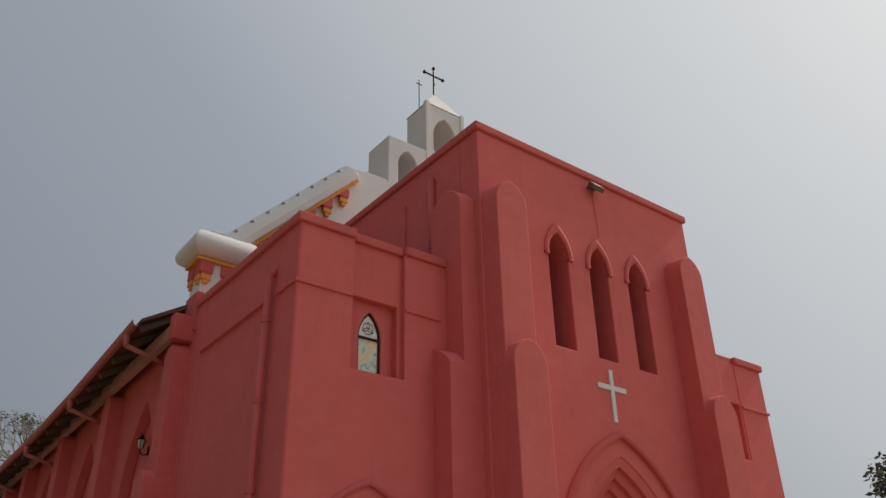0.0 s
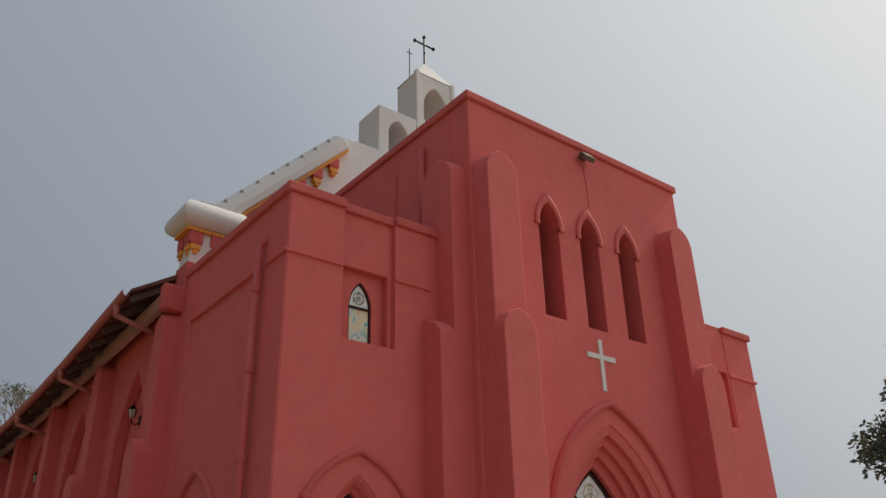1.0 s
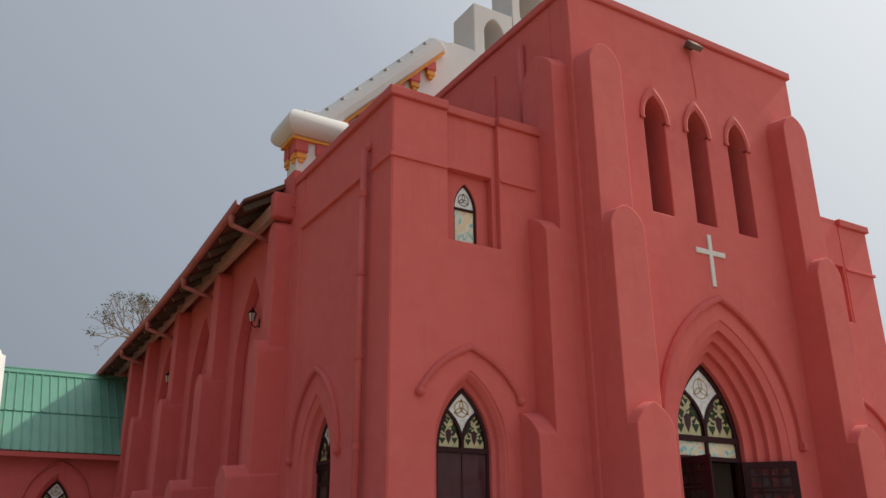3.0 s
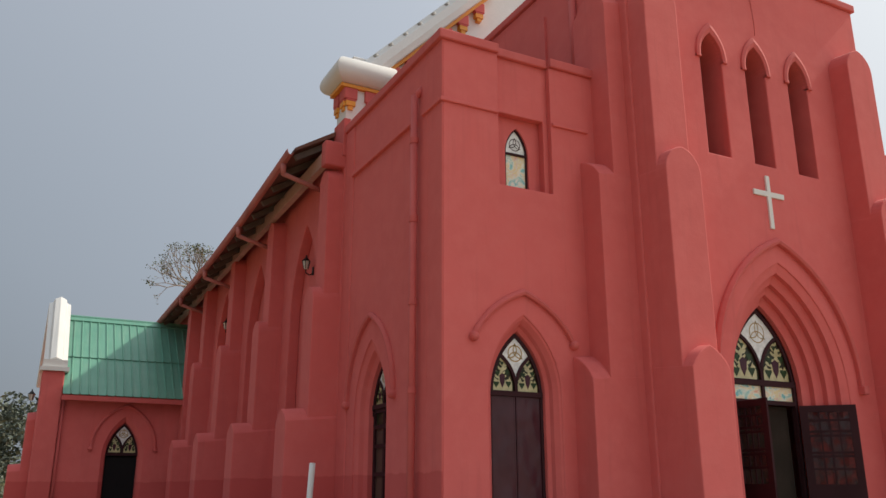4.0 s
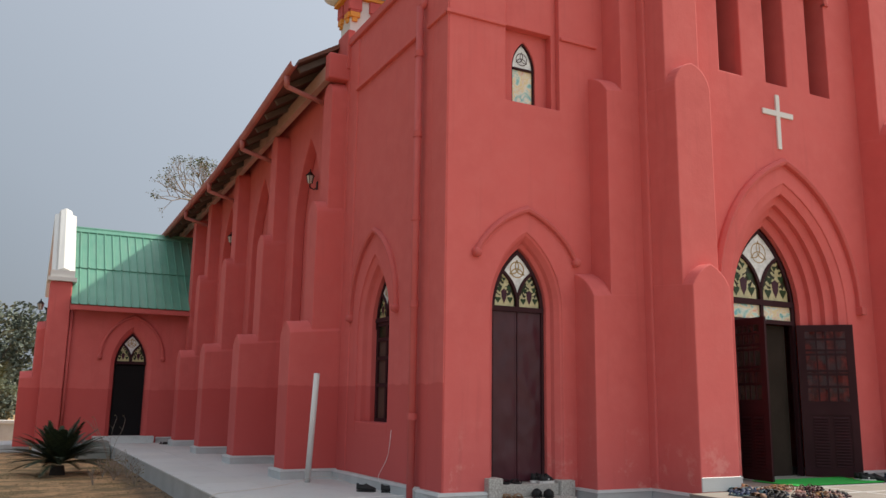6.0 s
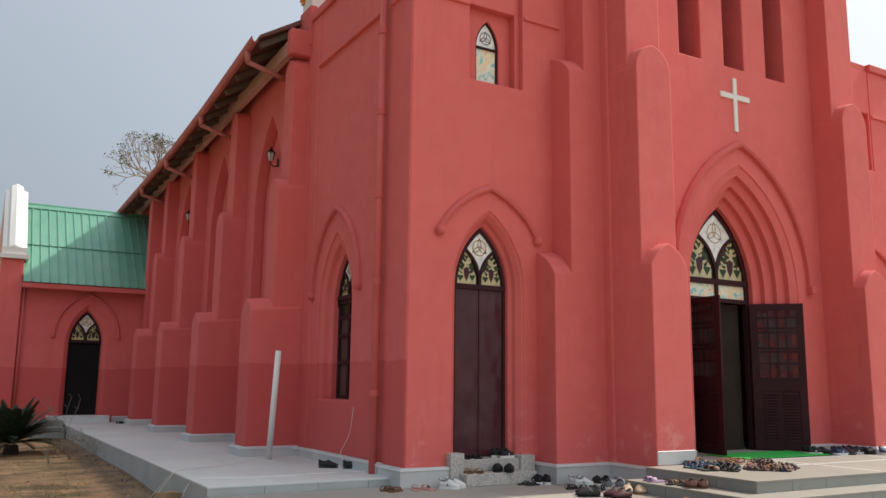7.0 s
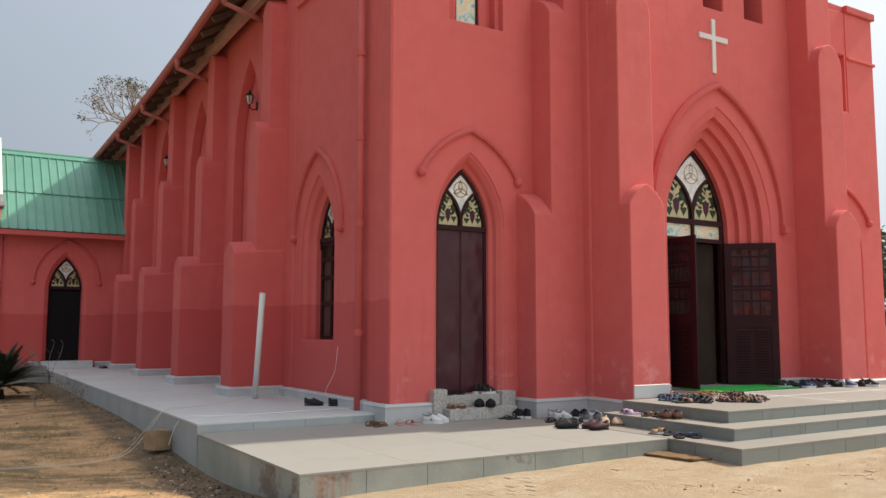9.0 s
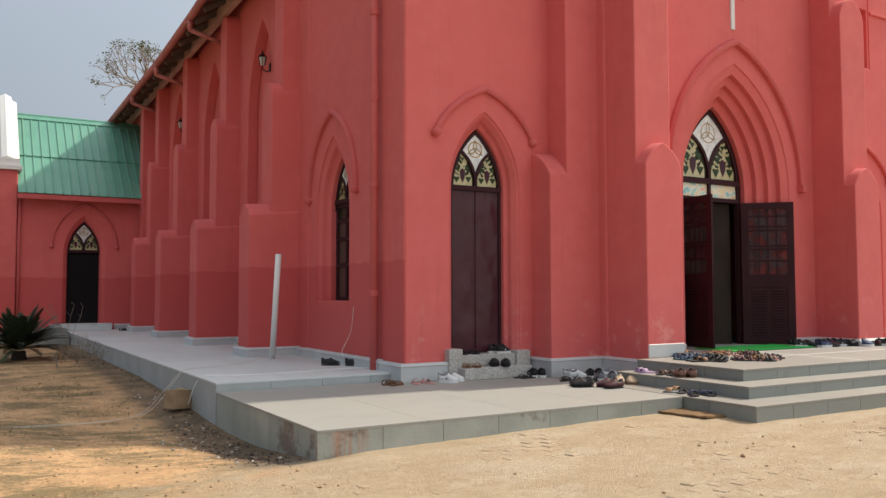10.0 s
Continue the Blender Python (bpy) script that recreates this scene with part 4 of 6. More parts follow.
ring = [(-0.075, 0.02), (-0.068, -0.04), (-0.03, -0.085), (0.03, -0.085), (0.068, -0.04), (0.075, 0.02), (0.06, 0.02), (0.05, -0.035), (0.02, -0.07), (-0.02, -0.07), (-0.05, -0.035), (-0.06, 0.02)]
rows = [[bm.verts.new((-0.93 + a, y, eave_z(y) - 0.02 + b)) for a, b in ring] for y in [4.42 + 0.6 * k for k in range(27)]]
for r0, r1 in zip(rows, rows[1:]):
    for k in range(len(ring)):
        bm.faces.new((r0[k], r0[(k + 1) % len(ring)], r1[(k + 1) % len(ring)], r1[k]))
bm.faces.new(rows[0])
part("trough", bm, M_GUTTER, gutter)
for y in (4.85, 8.25, 11.75, 15.0):
    z = eave_z(y) - 0.1
    bm = tube(bmesh.new(), (-0.93, y, z), (-0.93, y, z - 0.22), 0.062, 10, 0.05)
    tube(bm, (-0.93, y, z - 0.20), (-0.02, y + 0.05, z - 0.42), 0.048, 10)
    part("outlet_pipe", bm, M_GUTTER, gutter, smooth=True)
    part("down_pipe", tube(bmesh.new(), (-0.02, y + 0.05, z - 0.40), (-0.02, y + 0.05, 1.4), 0.045, 10), M_REDTRIM, gutter, smooth=True)

# ---- white gable and bell turret ----
GY = 4.0
at = front(GY)
part("gable_wall", slab(bmesh.new(), [[(-0.03, 7.4), (11.97, 7.4), (11.97, 9.1), (8.75, 12.0), (8.75, 12.35), (3.2, 12.35), (3.2, 12.0), (-0.03, 9.1)]], at, 0.02, 0.36), M_WHITE, church, "white painted gable wall")
red("gable_corner", boxed(-0.42, 0.02, GY - 0.10, GY + 0.14, 7.22, 7.72), M_REDTRIM, 0.03)
SL = math.atan2(12.31 - 9.45, 3.23 - 0.45)


M_TILEEND = plain("grey_ridge_tile", (0.40, 0.40, 0.39, 1), 0.8, vary=0.2)


def raking_coping(sx):
    X = lambda x: x if sx > 0 else 2 * XC - x
    prof = [(-0.34, -0.02), (-0.37, 0.12), (-0.32, 0.28), (-0.18, 0.40), (0.10, 0.43), (0.34, 0.30), (0.44, 0.08), (0.44, -0.02)]
    bm = bmesh.new()
    rows = []
    for x, z in ((0.30, 8.97), (3.25, 8.97 + 2.95 * math.tan(SL))):
        rows.append([bm.verts.new((X(x - b * math.sin(SL)), GY + 0.12 + a, z + b * math.cos(SL))) for a, b in prof])
    n = len(prof)
    for k in range(n):
        bm.faces.new((rows[0][k], rows[0][(k + 1) % n], rows[1][(k + 1) % n], rows[1][k]))
    for r in rows:
        bm.faces.new(r)
    soften(part("raking_coping", bm, M_WHITE, church, "rounded white gable coping"), 0.03, 3)
    m = Matrix.Translation((X(0.30), 0, 8.97)) @ Matrix.Rotation(-SL * sx, 4, "Y")
    L = 2.95 / math.cos(SL)
    part("orange_band", boxed(*sorted((0.0, L * sx)), GY - 0.116, GY + 0.03, -0.085, -0.015, m), M_ORANGE, church)
    for k in range(7):
        x = 0.55 + 0.40 * k
        z = 8.97 + (x - 0.30) * math.tan(SL) - 0.13
        bracket(X(x), GY - 0.06, z, False)
    for k in range(9):
        x = 0.45 + 0.32 * k
        z = 8.97 + (x - 0.30) * math.tan(SL)
        c = Vector((X(x - 0.33 * math.sin(SL)), GY - 0.16, z + 0.33 * math.cos(SL)))
        part("tile_end", tube(bmesh.new(), c, c + Vector((0, 0.3, 0.07)), 0.05, 10), M_TILEEND, church, smooth=True)


def bracket(x, y, z, faces_left):
    """A little red corbel with an orange foot under the coping."""
    m = Matrix.Translation((x, y, z)) @ (Matrix.Rotation(radians(-90), 4, "Z") if faces_left else Matrix.Identity(4))
    bm = boxed(-0.13, 0.13, -0.04, 0.08, -0.15, 0.08, m)
    box(bm, -0.10, 0.10, -0.036, 0.08, -0.19, -0.15, m)
    ob = soften(part("corbel", bm, M_REDTRIM, church), 0.01, 1)
    bm = boxed(-0.095, 0.095, -0.035, 0.08, -0.29, -0.191, m)
    box(bm, -0.05, 0.05, -0.02, 0.08, -0.37, -0.29, m)
    part("corbel_foot", bm, M_ORANGE, ob)


def kneeler(sx):
    X = lambda x: x if sx > 0 else 2 * XC - x
    bm = bmesh.new()
    rows = []
    for k in range(12):
        q = radians(-62 + 152 * k / 11)
        z, o = 9.18 + 0.33 * math.sin(q) * (1.0 if q > 0 else 0.82), 0.33 * math.cos(q)
        x0, x1, y0, y1 = -0.01 - o, 0.92, 3.96 - o, 4.36 + o
        rows.append([bm.verts.new((X(a), b, z)) for a, b in ((x0, y0), (x1, y0), (x1, y1), (x0, y1))])
    for r0, r1 in zip(rows, rows[1:]):
        for k in range(4):
            bm.faces.new((r0[k], r0[(k + 1) % 4], r1[(k + 1) % 4], r1[k]))
    bm.faces.new(rows[0])
    bm.faces.new(rows[-1])
    soften(part("kneeler", bm, M_WHITE, church, "white moulded gable kneeler", smooth=True), 0.03, 3)
    soften(part("kneeler_slab", boxed(*sorted((X(0.10), X(1.0))), 3.98, 4.45, 9.50, 9.64), M_WHITE, church, "weathered flat slab"), 0.012, 1)
    part("orange_band", boxed(*sorted((X(-0.185), X(0.92))), 3.825, 4.465, 8.862, 8.93), M_ORANGE, church)
    part("kneeler_pier", boxed(*sorted((X(-0.05), X(0.9))), 3.90, 4.38, 7.6, 8.868), M_WHITE, church)
    for k in range(3):
        bracket(X(0.03 + 0.42 * k), 3.88, 8.78, False)
    if sx > 0:
        red("kneeler_foot", boxed(-0.085, 0.05, 3.87, 4.42, 7.45, 8.22), M_REDTRIM, 0.01)
        for k in range(2):
            bracket(-0.07, 4.0 + 0.34 * k, 8.78, True)


for sx in (1, -1):
    raking_coping(sx)
    kneeler(sx)

# open turrets on the gable
def turret(x0, x1, y0, y1, z0, z1, c, w, zf, zs, za):
    bm = slab(bmesh.new(), [rect(x0, x1, z0, z1), arch(c, w, zf, zs, za, 10)], front(y0), 0.0, y1 - y0)
    soften(part("turret_wall", bm, M_WHITE, church, "white open arched turret"), 0.02, 1)


turret(4.22, 5.36, 4.06, 5.0, 12.3, 13.78, 4.80, 0.29, 12.5, 13.05, 13.5)
turret(2 * XC - 5.36, 2 * XC - 4.22, 4.06, 5.0, 12.3, 13.78, 2 * XC - 4.80, 0.29, 12.5, 13.05, 13.5)
part("turret_cap", boxed(4.36, 4.78, 4.3, 4.9, 13.781, 13.88), M_WHITE, church)
turret(5.42, 6.60, 4.10, 5.02, 12.3, 15.38, 6.01, 0.37, 13.0, 14.44, 15.06)
for x in (5.37, 6.53):
    soften(part("turret_pilaster", boxed(x, x + 0.12, 4.06, 4.2, 12.3, 15.43), M_WHITE, church), 0.01, 1)
bm = bmesh.new()
b4 = [bm.verts.new(p) for p in ((5.40, 4.09, 15.384), (6.62, 4.09, 15.384), (6.62, 5.03, 15.384), (5.40, 5.03, 15.384))]
tip = bm.verts.new((6.01, 4.56, 16.22))
for k in range(4):
    bm.faces.new((b4[k], b4[(k + 1) % 4], tip))
bm.faces.new(b4)
part("turret_cap", bm, M_WHITE, church, "white pyramid cap")
part("gable_block", boxed(3.6, 2 * XC - 3.6, 4.09, 4.9, 11.9, 12.45), M_WHITE, church)

ic = tagged(new("iron_cross"), "black wrought-iron cross on top of the bell turret", "cross")
c0 = Vector((6.01, 4.56, 16.1))
part("stem", tube(bmesh.new(), c0, c0 + Vector((0, 0, 1.05)), 0.028, 8), M_IRON, ic)
part("arm", tube(bmesh.new(), c0 + Vector((-0.32, 0, 0.78)), c0 + Vector((0.32, 0, 0.78)), 0.026, 8), M_IRON, ic)
for dx, dz in ((-0.32, 0.78), (0.32, 0.78), (0, 1.05)):
    bm = bmesh.new()
    bmesh.ops.create_uvsphere(bm, u_segments=8, v_segments=6, radius=0.055, matrix=Matrix.Translation(c0 + Vector((dx, 0, dz))))
    part("finial", bm, M_IRON, ic, smooth=True)
lr = tagged(new("lightning_rod"), "thin metal lightning rod with crossed prongs behind the bell turret", "rod")
part("rod", tube(bmesh.new(), (5.82, 5.0, 12.6), (5.82, 5.0, 16.95), 0.014, 6), M_IRON, lr)
part("prong", tube(bmesh.new(), (5.72, 5.0, 16.80), (5.92, 5.0, 16.80), 0.012, 6), M_IRON, lr)

# tower side details
part("tower_pipe", tube(bmesh.new(), (TW0 - 0.06, 0.72, 7.9), (TW0 - 0.06, 0.72, 10.2), 0.065, 10), M_REDTRIM, church, smooth=True)
red("tower_strip", boxed(TW0 - 0.05, TW0 + 0.05, 1.62, 1.74, 7.9, 10.05), M_RED, 0.01)

# ---- transept ----
TY, TX = 16.4, -3.75
at = front(TY)
TC = -1.95
tout = [(TX - 0.2, 0.0)] + arch(TC, 0.56, 0.0, 2.35, 3.48, 10) + [(0.05, 0.0), (0.05, 4.1), (TX - 0.2, 4.1)]
red("transept_wall", slab(bmesh.new(), [tout], at, 0.0, 0.4), M_REDSIDE)
reveal(TC, [(0.56, 0.0, 2.35, 3.48, 0.021), (0.50, 0.0, 2.35, 3.40, 0.07), (0.46, 0.0, 2.35, 3.34, 0.12), (0.43, 0.0, 2.35, 3.28, 0.30)], at, M_REDSIDE)
red("hood_moulding", hood(bmesh.new(), TC, 0.93, 2.58, 3.85, 0.085, at, 0.07), M_REDTRIM, 0.01)
td = tagged(new("door"), "open dark side doorway under a leaded glass head")
td.parent = church
tracery(td, TC, 0.44, 2.45, 2.35, 3.29, at, 0.2, 0.055, 31)
# added backing: a black sheet that stops light leaking through the hollow transept
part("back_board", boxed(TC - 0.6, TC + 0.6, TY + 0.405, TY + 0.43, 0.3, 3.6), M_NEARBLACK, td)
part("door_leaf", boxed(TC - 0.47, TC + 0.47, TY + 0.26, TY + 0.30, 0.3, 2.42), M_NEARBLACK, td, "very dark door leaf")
part("sill", boxed(TC - 0.9, TC + 0.75, TY - 0.35, TY + 0.4, 0.11, 0.30), M_SLABGREY, church)
skirting(-1.1, 0.0, TY - 0.07, TY + 0.1, 0.27, 0.1)
skirting(TX - 0.62, -2.9, TY - 0.2, TY + 0.1, 0.10, -0.5)
red("transept_wall", boxed(TX - 0.45, TX - 0.05, TY + 0.4, 21.2, 0.0, 4.3), M_REDSIDE)
bm = bmesh.new()
slab(bm, [[(16.8, 4.2), (21.2, 4.2), (18.8, 6.75)]], side(TX - 0.45), 0.0, 0.4)
red("transept_gable", bm, M_REDSIDE)
red("transept_pier", boxed(TX - 0.58, TX, TY - 0.16, TY + 0.5, 0.0, 4.68), M_REDSIDE, 0.03)
buttress(side(TX - 0.5), TY + 0.75, 0.32, [(0.62, 1.9, 2.1), (0.30, 3.3, 3.55)], material=M_REDSIDE)
bm = boxed(TX - 0.66, TX + 0.10, TY - 0.24, TY + 0.55, 4.68, 4.80)
part("kneeler", bm, M_WHITE, church)
part("kneeler", boxed(TX - 0.60, TX + 0.04, TY - 0.18, TY + 0.5, 4.80, 5.0), M_WHITE, church)
bm = bmesh.new()
prof = [(-0.30, 0.0), (-0.32, 0.16), (-0.20, 0.20), (-0.16, 0.32), (0.0, 0.40), (0.16, 0.32), (0.20, 0.20), (0.32, 0.16), (0.30, 0.0)]
rows = []
for y, z in ((TY + 0.14, 4.80), (18.8, 6.98), (21.3, 4.72)):
    rows.append([bm.verts.new((TX - 0.27 + a, y + (-b * 0.62 if y < 18 else 0.0 if y < 19 else b * 0.62), z + b * (0.7 if y < 18 or y > 19 else 1.0))) for a, b in prof])
for r0, r1 in zip(rows, rows[1:]):
    for k in range(len(prof)):
        bm.faces.new((r0[k], r0[(k + 1) % len(prof)], r1[(k + 1) % len(prof)], r1[k]))
bm.faces.new(rows[0])
bm.faces.new(rows[-1])
soften(part("raking_coping", bm, M_WHITE, church, "white moulded transept coping"), 0.015, 2)

# ribbed steel roof in two courses of sheets
E0, E1 = Vector((0, 15.98, 4.03)), Vector((0, 18.8, 6.72))
up = (E1 - E0).normalized()
nrm = Vector((0, -up.z, up.y))


def sheet(x0, x1, a, b, lift):
    bm = bmesh.new()
    prof = []
    n = round((x1 - x0) / 0.24)
    for k in range(n):
        x = x0 + (x1 - x0) * k / n
        w = (x1 - x0) / n
        prof += [(x, 0.0), (x + w * 0.78, 0.0), (x + w * 0.83, 0.028), (x + w * 0.93, 0.028), (x + w * 0.98, 0.0)]
    prof.append((x1, 0.0))
    L = (E1 - E0).length
    rows = [[bm.verts.new(Vector((x, 0, 0)) + E0 + up * L * t + nrm * (h + lift + q)) for x, h in prof] for t, q in ((a, 0.0), (b, 0.0), (b, -0.02), (a, -0.02))]
    for r0, r1 in zip(rows, rows[1:] + rows[:1]):
        for k in range(len(prof) - 1):
            bm.faces.new((r0[k], r0[k + 1], r1[k + 1], r1[k]))
    return bm


troof = part("transept_roof", boxed(TX, 0.05, 18.75, 18.85, 6.2, 6.66), M_GREEN, church, "green ribbed steel roof")
for k in range(4):
    w = (0.05 - TX) / 4
    for a, b, lift in ((0.0, 0.47, 0.0), (0.45, 1.0, 0.03)):
        part("roof_sheet", sheet(TX + k * w, TX + (k + 1) * w, a, b, lift), M_GREEN, troof)
bm = bmesh.new()
slab(bm, [[(18.6, 6.62), (18.8, 6.80), (21.4, 4.1), (21.2, 4.0)]], side(TX), 0.0, 3.8)
part("back_slope", bm, M_GREEN, troof)
part("ridge_cap", tube(bmesh.new(), (TX, 18.8, 6.76), (0.0, 18.8, 6.76), 0.06, 8), M_GREEN, troof)
part("gutter_board", boxed(TX - 0.02, 0.0, 15.95, 16.08, 3.86, 3.99), M_REDTRIM, church)
part("transept_down_pipe", tube(bmesh.new(), (TX + 0.06, TY - 0.06, 0.1), (TX + 0.06, TY - 0.06, 3.9), 0.045, 8), M_REDTRIM, church, smooth=True)
box_bm = boxed(-3.35, -2.5, 14.7, 16.3, -0.5, 0.05)
tagged(part("side_step", box_bm, M_EDGE), "low stone step beside the side doorway", "step", kind="structure")
tagged(part("side_step_upper", boxed(-3.1, -2.49, 15.2, 16.3, 0.051, 0.2), M_EDGE), "upper stone step beside the side doorway", "step", kind="structure")


# ---- fixtures ----
def lantern(x, y, z, s=1.0):
    """A small wall lantern on a curled bracket, facing -x."""
    ob = tagged(new("wall_lantern"), "black iron wall lantern with pale glass", "lantern", "wall lanterns")
    part("backplate", boxed(x - 0.02, x + 0.01, y - 0.04 * s, y + 0.04 * s, z - 0.26 * s, z - 0.06 * s), M_IRON, ob)
    bm = bmesh.new()
    pts = [Vector((x - 0.01, y, z - 0.22 * s)), Vector((x - 0.10 * s, y, z - 0.27 * s)), Vector((x - 0.19 * s, y, z - 0.22 * s)), Vector((x - 0.19 * s, y, z - 0.14 * s))]
    for a, b in zip(pts, pts[1:]):
        tube(bm, a, b, 0.014 * s, 6)
    part("bracket", bm, M_IRON, ob)
    c = Vector((x - 0.19 * s, y, z))
    bm = tube(bmesh.new(), c + Vector((0, 0, -0.13 * s)), c + Vector((0, 0, 0.06 * s)), 0.055 * s, 6, 0.095 * s)
    part("glass", bm, M_LAMPGLASS, ob)
    bm = tube(bmesh.new(), c + Vector((0, 0, 0.06 * s)), c + Vector((0, 0, 0.17 * s)), 0.12 * s, 6, 0.02 * s)
    tube(bm, c + Vector((0, 0, 0.16 * s)), c + Vector((0, 0, 0.22 * s)), 0.018 * s, 6)
    part("cap", bm, M_IRON, ob)
    bm = bmesh.new()
    for k in range(6):
        a = k * math.pi / 3
        d = Vector((math.cos(a), math.sin(a), 0))
        tube(bm, c + d * 0.056 * s + Vector((0, 0, -0.13 * s)), c + d * 0.098 * s + Vector((0, 0, 0.06 * s)), 0.008 * s, 5)
    part("cage", bm, M_IRON, ob)


lantern(0.19, 6.15, 5.90, 0.85)
lantern(0.19, 13.15, 5.83, 0.85)
lantern(TX - 0.60, TY + 0.3, 3.98, 0.9)

fl = tagged(new("flood_lamp"), "small black flood lamp fixed under the tower coping", "lamp")
m = Matrix.Translation((6.0, TF - 0.16, 10.36)) @ Matrix.Rotation(radians(-38), 4, "X")
soften(part("housing", boxed(-0.15, 0.15, -0.05, 0.05, -0.10, 0.10, m), M_FLOOD, fl), 0.01, 1)
part("lens", boxed(-0.12, 0.12, -0.056, -0.051, -0.075, 0.075, m), M_LAMPGLASS, fl)
part("bracket", boxed(5.9, 6.1, TF - 0.12, TF + 0.01, 10.38, 10.42), M_FLOOD, fl)

pv = tagged(part("plastic_pipe", tube(bmesh.new(), (-0.70, 3.30, 0.112), (-0.81, 2.72, 1.80), 0.047, 14), M_PVC, smooth=True), "white plastic pipe leaning by the first side buttress", "pipe")


M_WIRE = plain("dusty_cable", (0.58, 0.53, 0.46, 1), 0.8)


def wire(name, pts, r, material, label):
    cu = bpy.data.curves.new(name, "CURVE")
    cu.dimensions, cu.bevel_depth, cu.bevel_resolution = "3D", r, 1
    sp = cu.splines.new("NURBS")
    sp.points.add(len(pts) - 1)
    for p, co in zip(sp.points, pts):
        p.co = (*co, 1)
    sp.use_endpoint_u = True
    cu.materials.append(material)
    return tagged(new(name, cu), label, "cable")


wire("cable", [(0.1, 0.9, 0.13), (-0.6, 1.0, 0.12), (-1.5, 0.8, 0.12), (-2.2, 0.95, 0.12), (-2.47, 1.1, 0.13), (-2.52, 1.1, -0.05), (-2.55, 1.2, -0.25)], 0.006, M_PVC, "thin white cable laid over the walkway edge")
wire("cable", [(6.02, TF - 0.012, 10.32), (6.03, TF - 0.008, 10.0), (6.10, TF - 0.008, 9.6), (6.06, TF - 0.008, 9.3)], 0.006, M_REDTRIM, "thin painted cable running down from the flood lamp")
over = lambda x, y: (x, y, ground_height(x, y) + 0.012)
wire("cable", [(-0.2, 2.6, 0.12), (-0.5, 2.9, 0.3), (-0.9, 3.1, 0.13), (-1.5, 2.6, 0.12), (-2.3, 2.0, 0.13), (-2.47, 1.95, 0.14), (-2.56, 1.8, 0.02), (-2.72, 1.7, -0.12), over(-2.95, 1.5), over(-3.3, 1.2), over(-4.2, 0.9), over(-5.5, 0.7)], 0.0035, M_WIRE, "thin white cable trailing over the bare ground")
wire("cable", [(-2.3, 2.1, 0.12), (-2.47, 2.05, 0.13), (-2.6, 1.95, -0.06), (-2.8, 1.75, -0.16), over(-3.05, 1.35), over(-3.6, 1.05), over(-4.6, 0.72)], 0.003, M_WIRE, "thin white cable trailing over the bare ground")
wire("cable", [(-0.02, 1.50, 0.12), (-0.16, 1.85, 0.22), (-0.10, 1.70, 0.42), (-0.04, 1.62, 0.60), (-0.10, 1.45, 0.78), (-0.05, 1.52, 0.98)], 0.0035, M_PVC, "thin pale wire coming out of the wall")


def rough_block(name, c, size, material, label, category, seed):
    bm = bmesh.new()
    bmesh.ops.create_cube(bm, size=1.0)
    bmesh.ops.subdivide_edges(bm, edges=bm.edges[:], cuts=4, use_grid_fill=True)
    for v in bm.verts:
        v.co = Vector((v.co.x * size[0], v.co.y * size[1], v.co.z * size[2]))
        v.co += noise.noise_vector(v.co * 5 + Vector((seed, 0, 0))) * 0.03
    ob = part(name, bm, material)
    ob.location = c
    ob.rotation_euler = (0, 0, 0.35)
    return tagged(ob, label, category)


M_STONE = plain("brown_sandstone", (0.34, 0.23, 0.13, 1), 0.9, vary=0.3, scale=9, bump=0.4)
rough_block("stone_block", (-2.63, 1.45, -0.20), (0.27, 0.24, 0.26), M_STONE, "squared brown stone block at the walkway's foot", "stone", 2)
bm = bmesh.new()
rowsm = []
for i in range(9):
    rowsm.append([bm.verts.new((1.88 + 0.50 * (j / 5 - 0.5) + 0.10 * (i / 8), -2.95 - 0.68 * i / 8, ground_height(1.9, -3.2) + 0.012 + 0.02 * noise.noise((i * 0.7, j * 0.7, 1)))) for j in range(6)])
for r0, r1 in zip(rowsm, rowsm[1:]):
    for k in range(5):
        bm.faces.new((r0[k], r0[k + 1], r1[k + 1], r1[k]))
mt = part("sacking_mat", bm, M_SACK)
sol = mt.modifiers.new("thickness", "SOLIDIFY")
sol.thickness = 0.02
tagged(mt, "rumpled brown sacking mat lying at the foot of the steps", "mat")
tagged(soften(part("door_mat", boxed(5.05, 7.0, -1.25, -0.45, 0.285, 0.30), M_MAT), 0.004, 1), "bright green mat before the open main door", "mat")


# ---- plants ----
def leaf_material(name, c0, c1):
    m, nt, b = shader(name, 0.6)
    g = nt.nodes.new("ShaderNodeNewGeometry")
    c = blend(nt, g.outputs["Random Per Island"], c0, c1)
    nt.links.new(c, b.inputs["Base Color"])
    b.inputs["Specular IOR Level"].default_value = 0.25
    return m


# distance haze is mixed into the leaf colour, paler and greyer
M_LEAF = leaf_material("dusty_tree_leaf", rgb(0.075, 0.095, 0.075), rgb(0.16, 0.18, 0.14))
M_CYCAD = leaf_material("cycad_leaf", rgb(0.016, 0.024, 0.014), rgb(0.050, 0.068, 0.034))
M_DRY = leaf_material("dry_grass", rgb(0.10, 0.09, 0.035), rgb(0.26, 0.21, 0.10))
M_PALM = leaf_material("palm_leaf", rgb(0.05, 0.07, 0.03), rgb(0.16, 0.17, 0.08))
M_BARK = plain("grey_bark", (0.13, 0.105, 0.085, 1), 0.95, vary=0.3, scale=8, bump=0.4)
M_CYCADBARK = plain("dark_cycad_trunk", (0.035, 0.028, 0.022, 1), 0.95, vary=0.3, scale=8, bump=0.4)
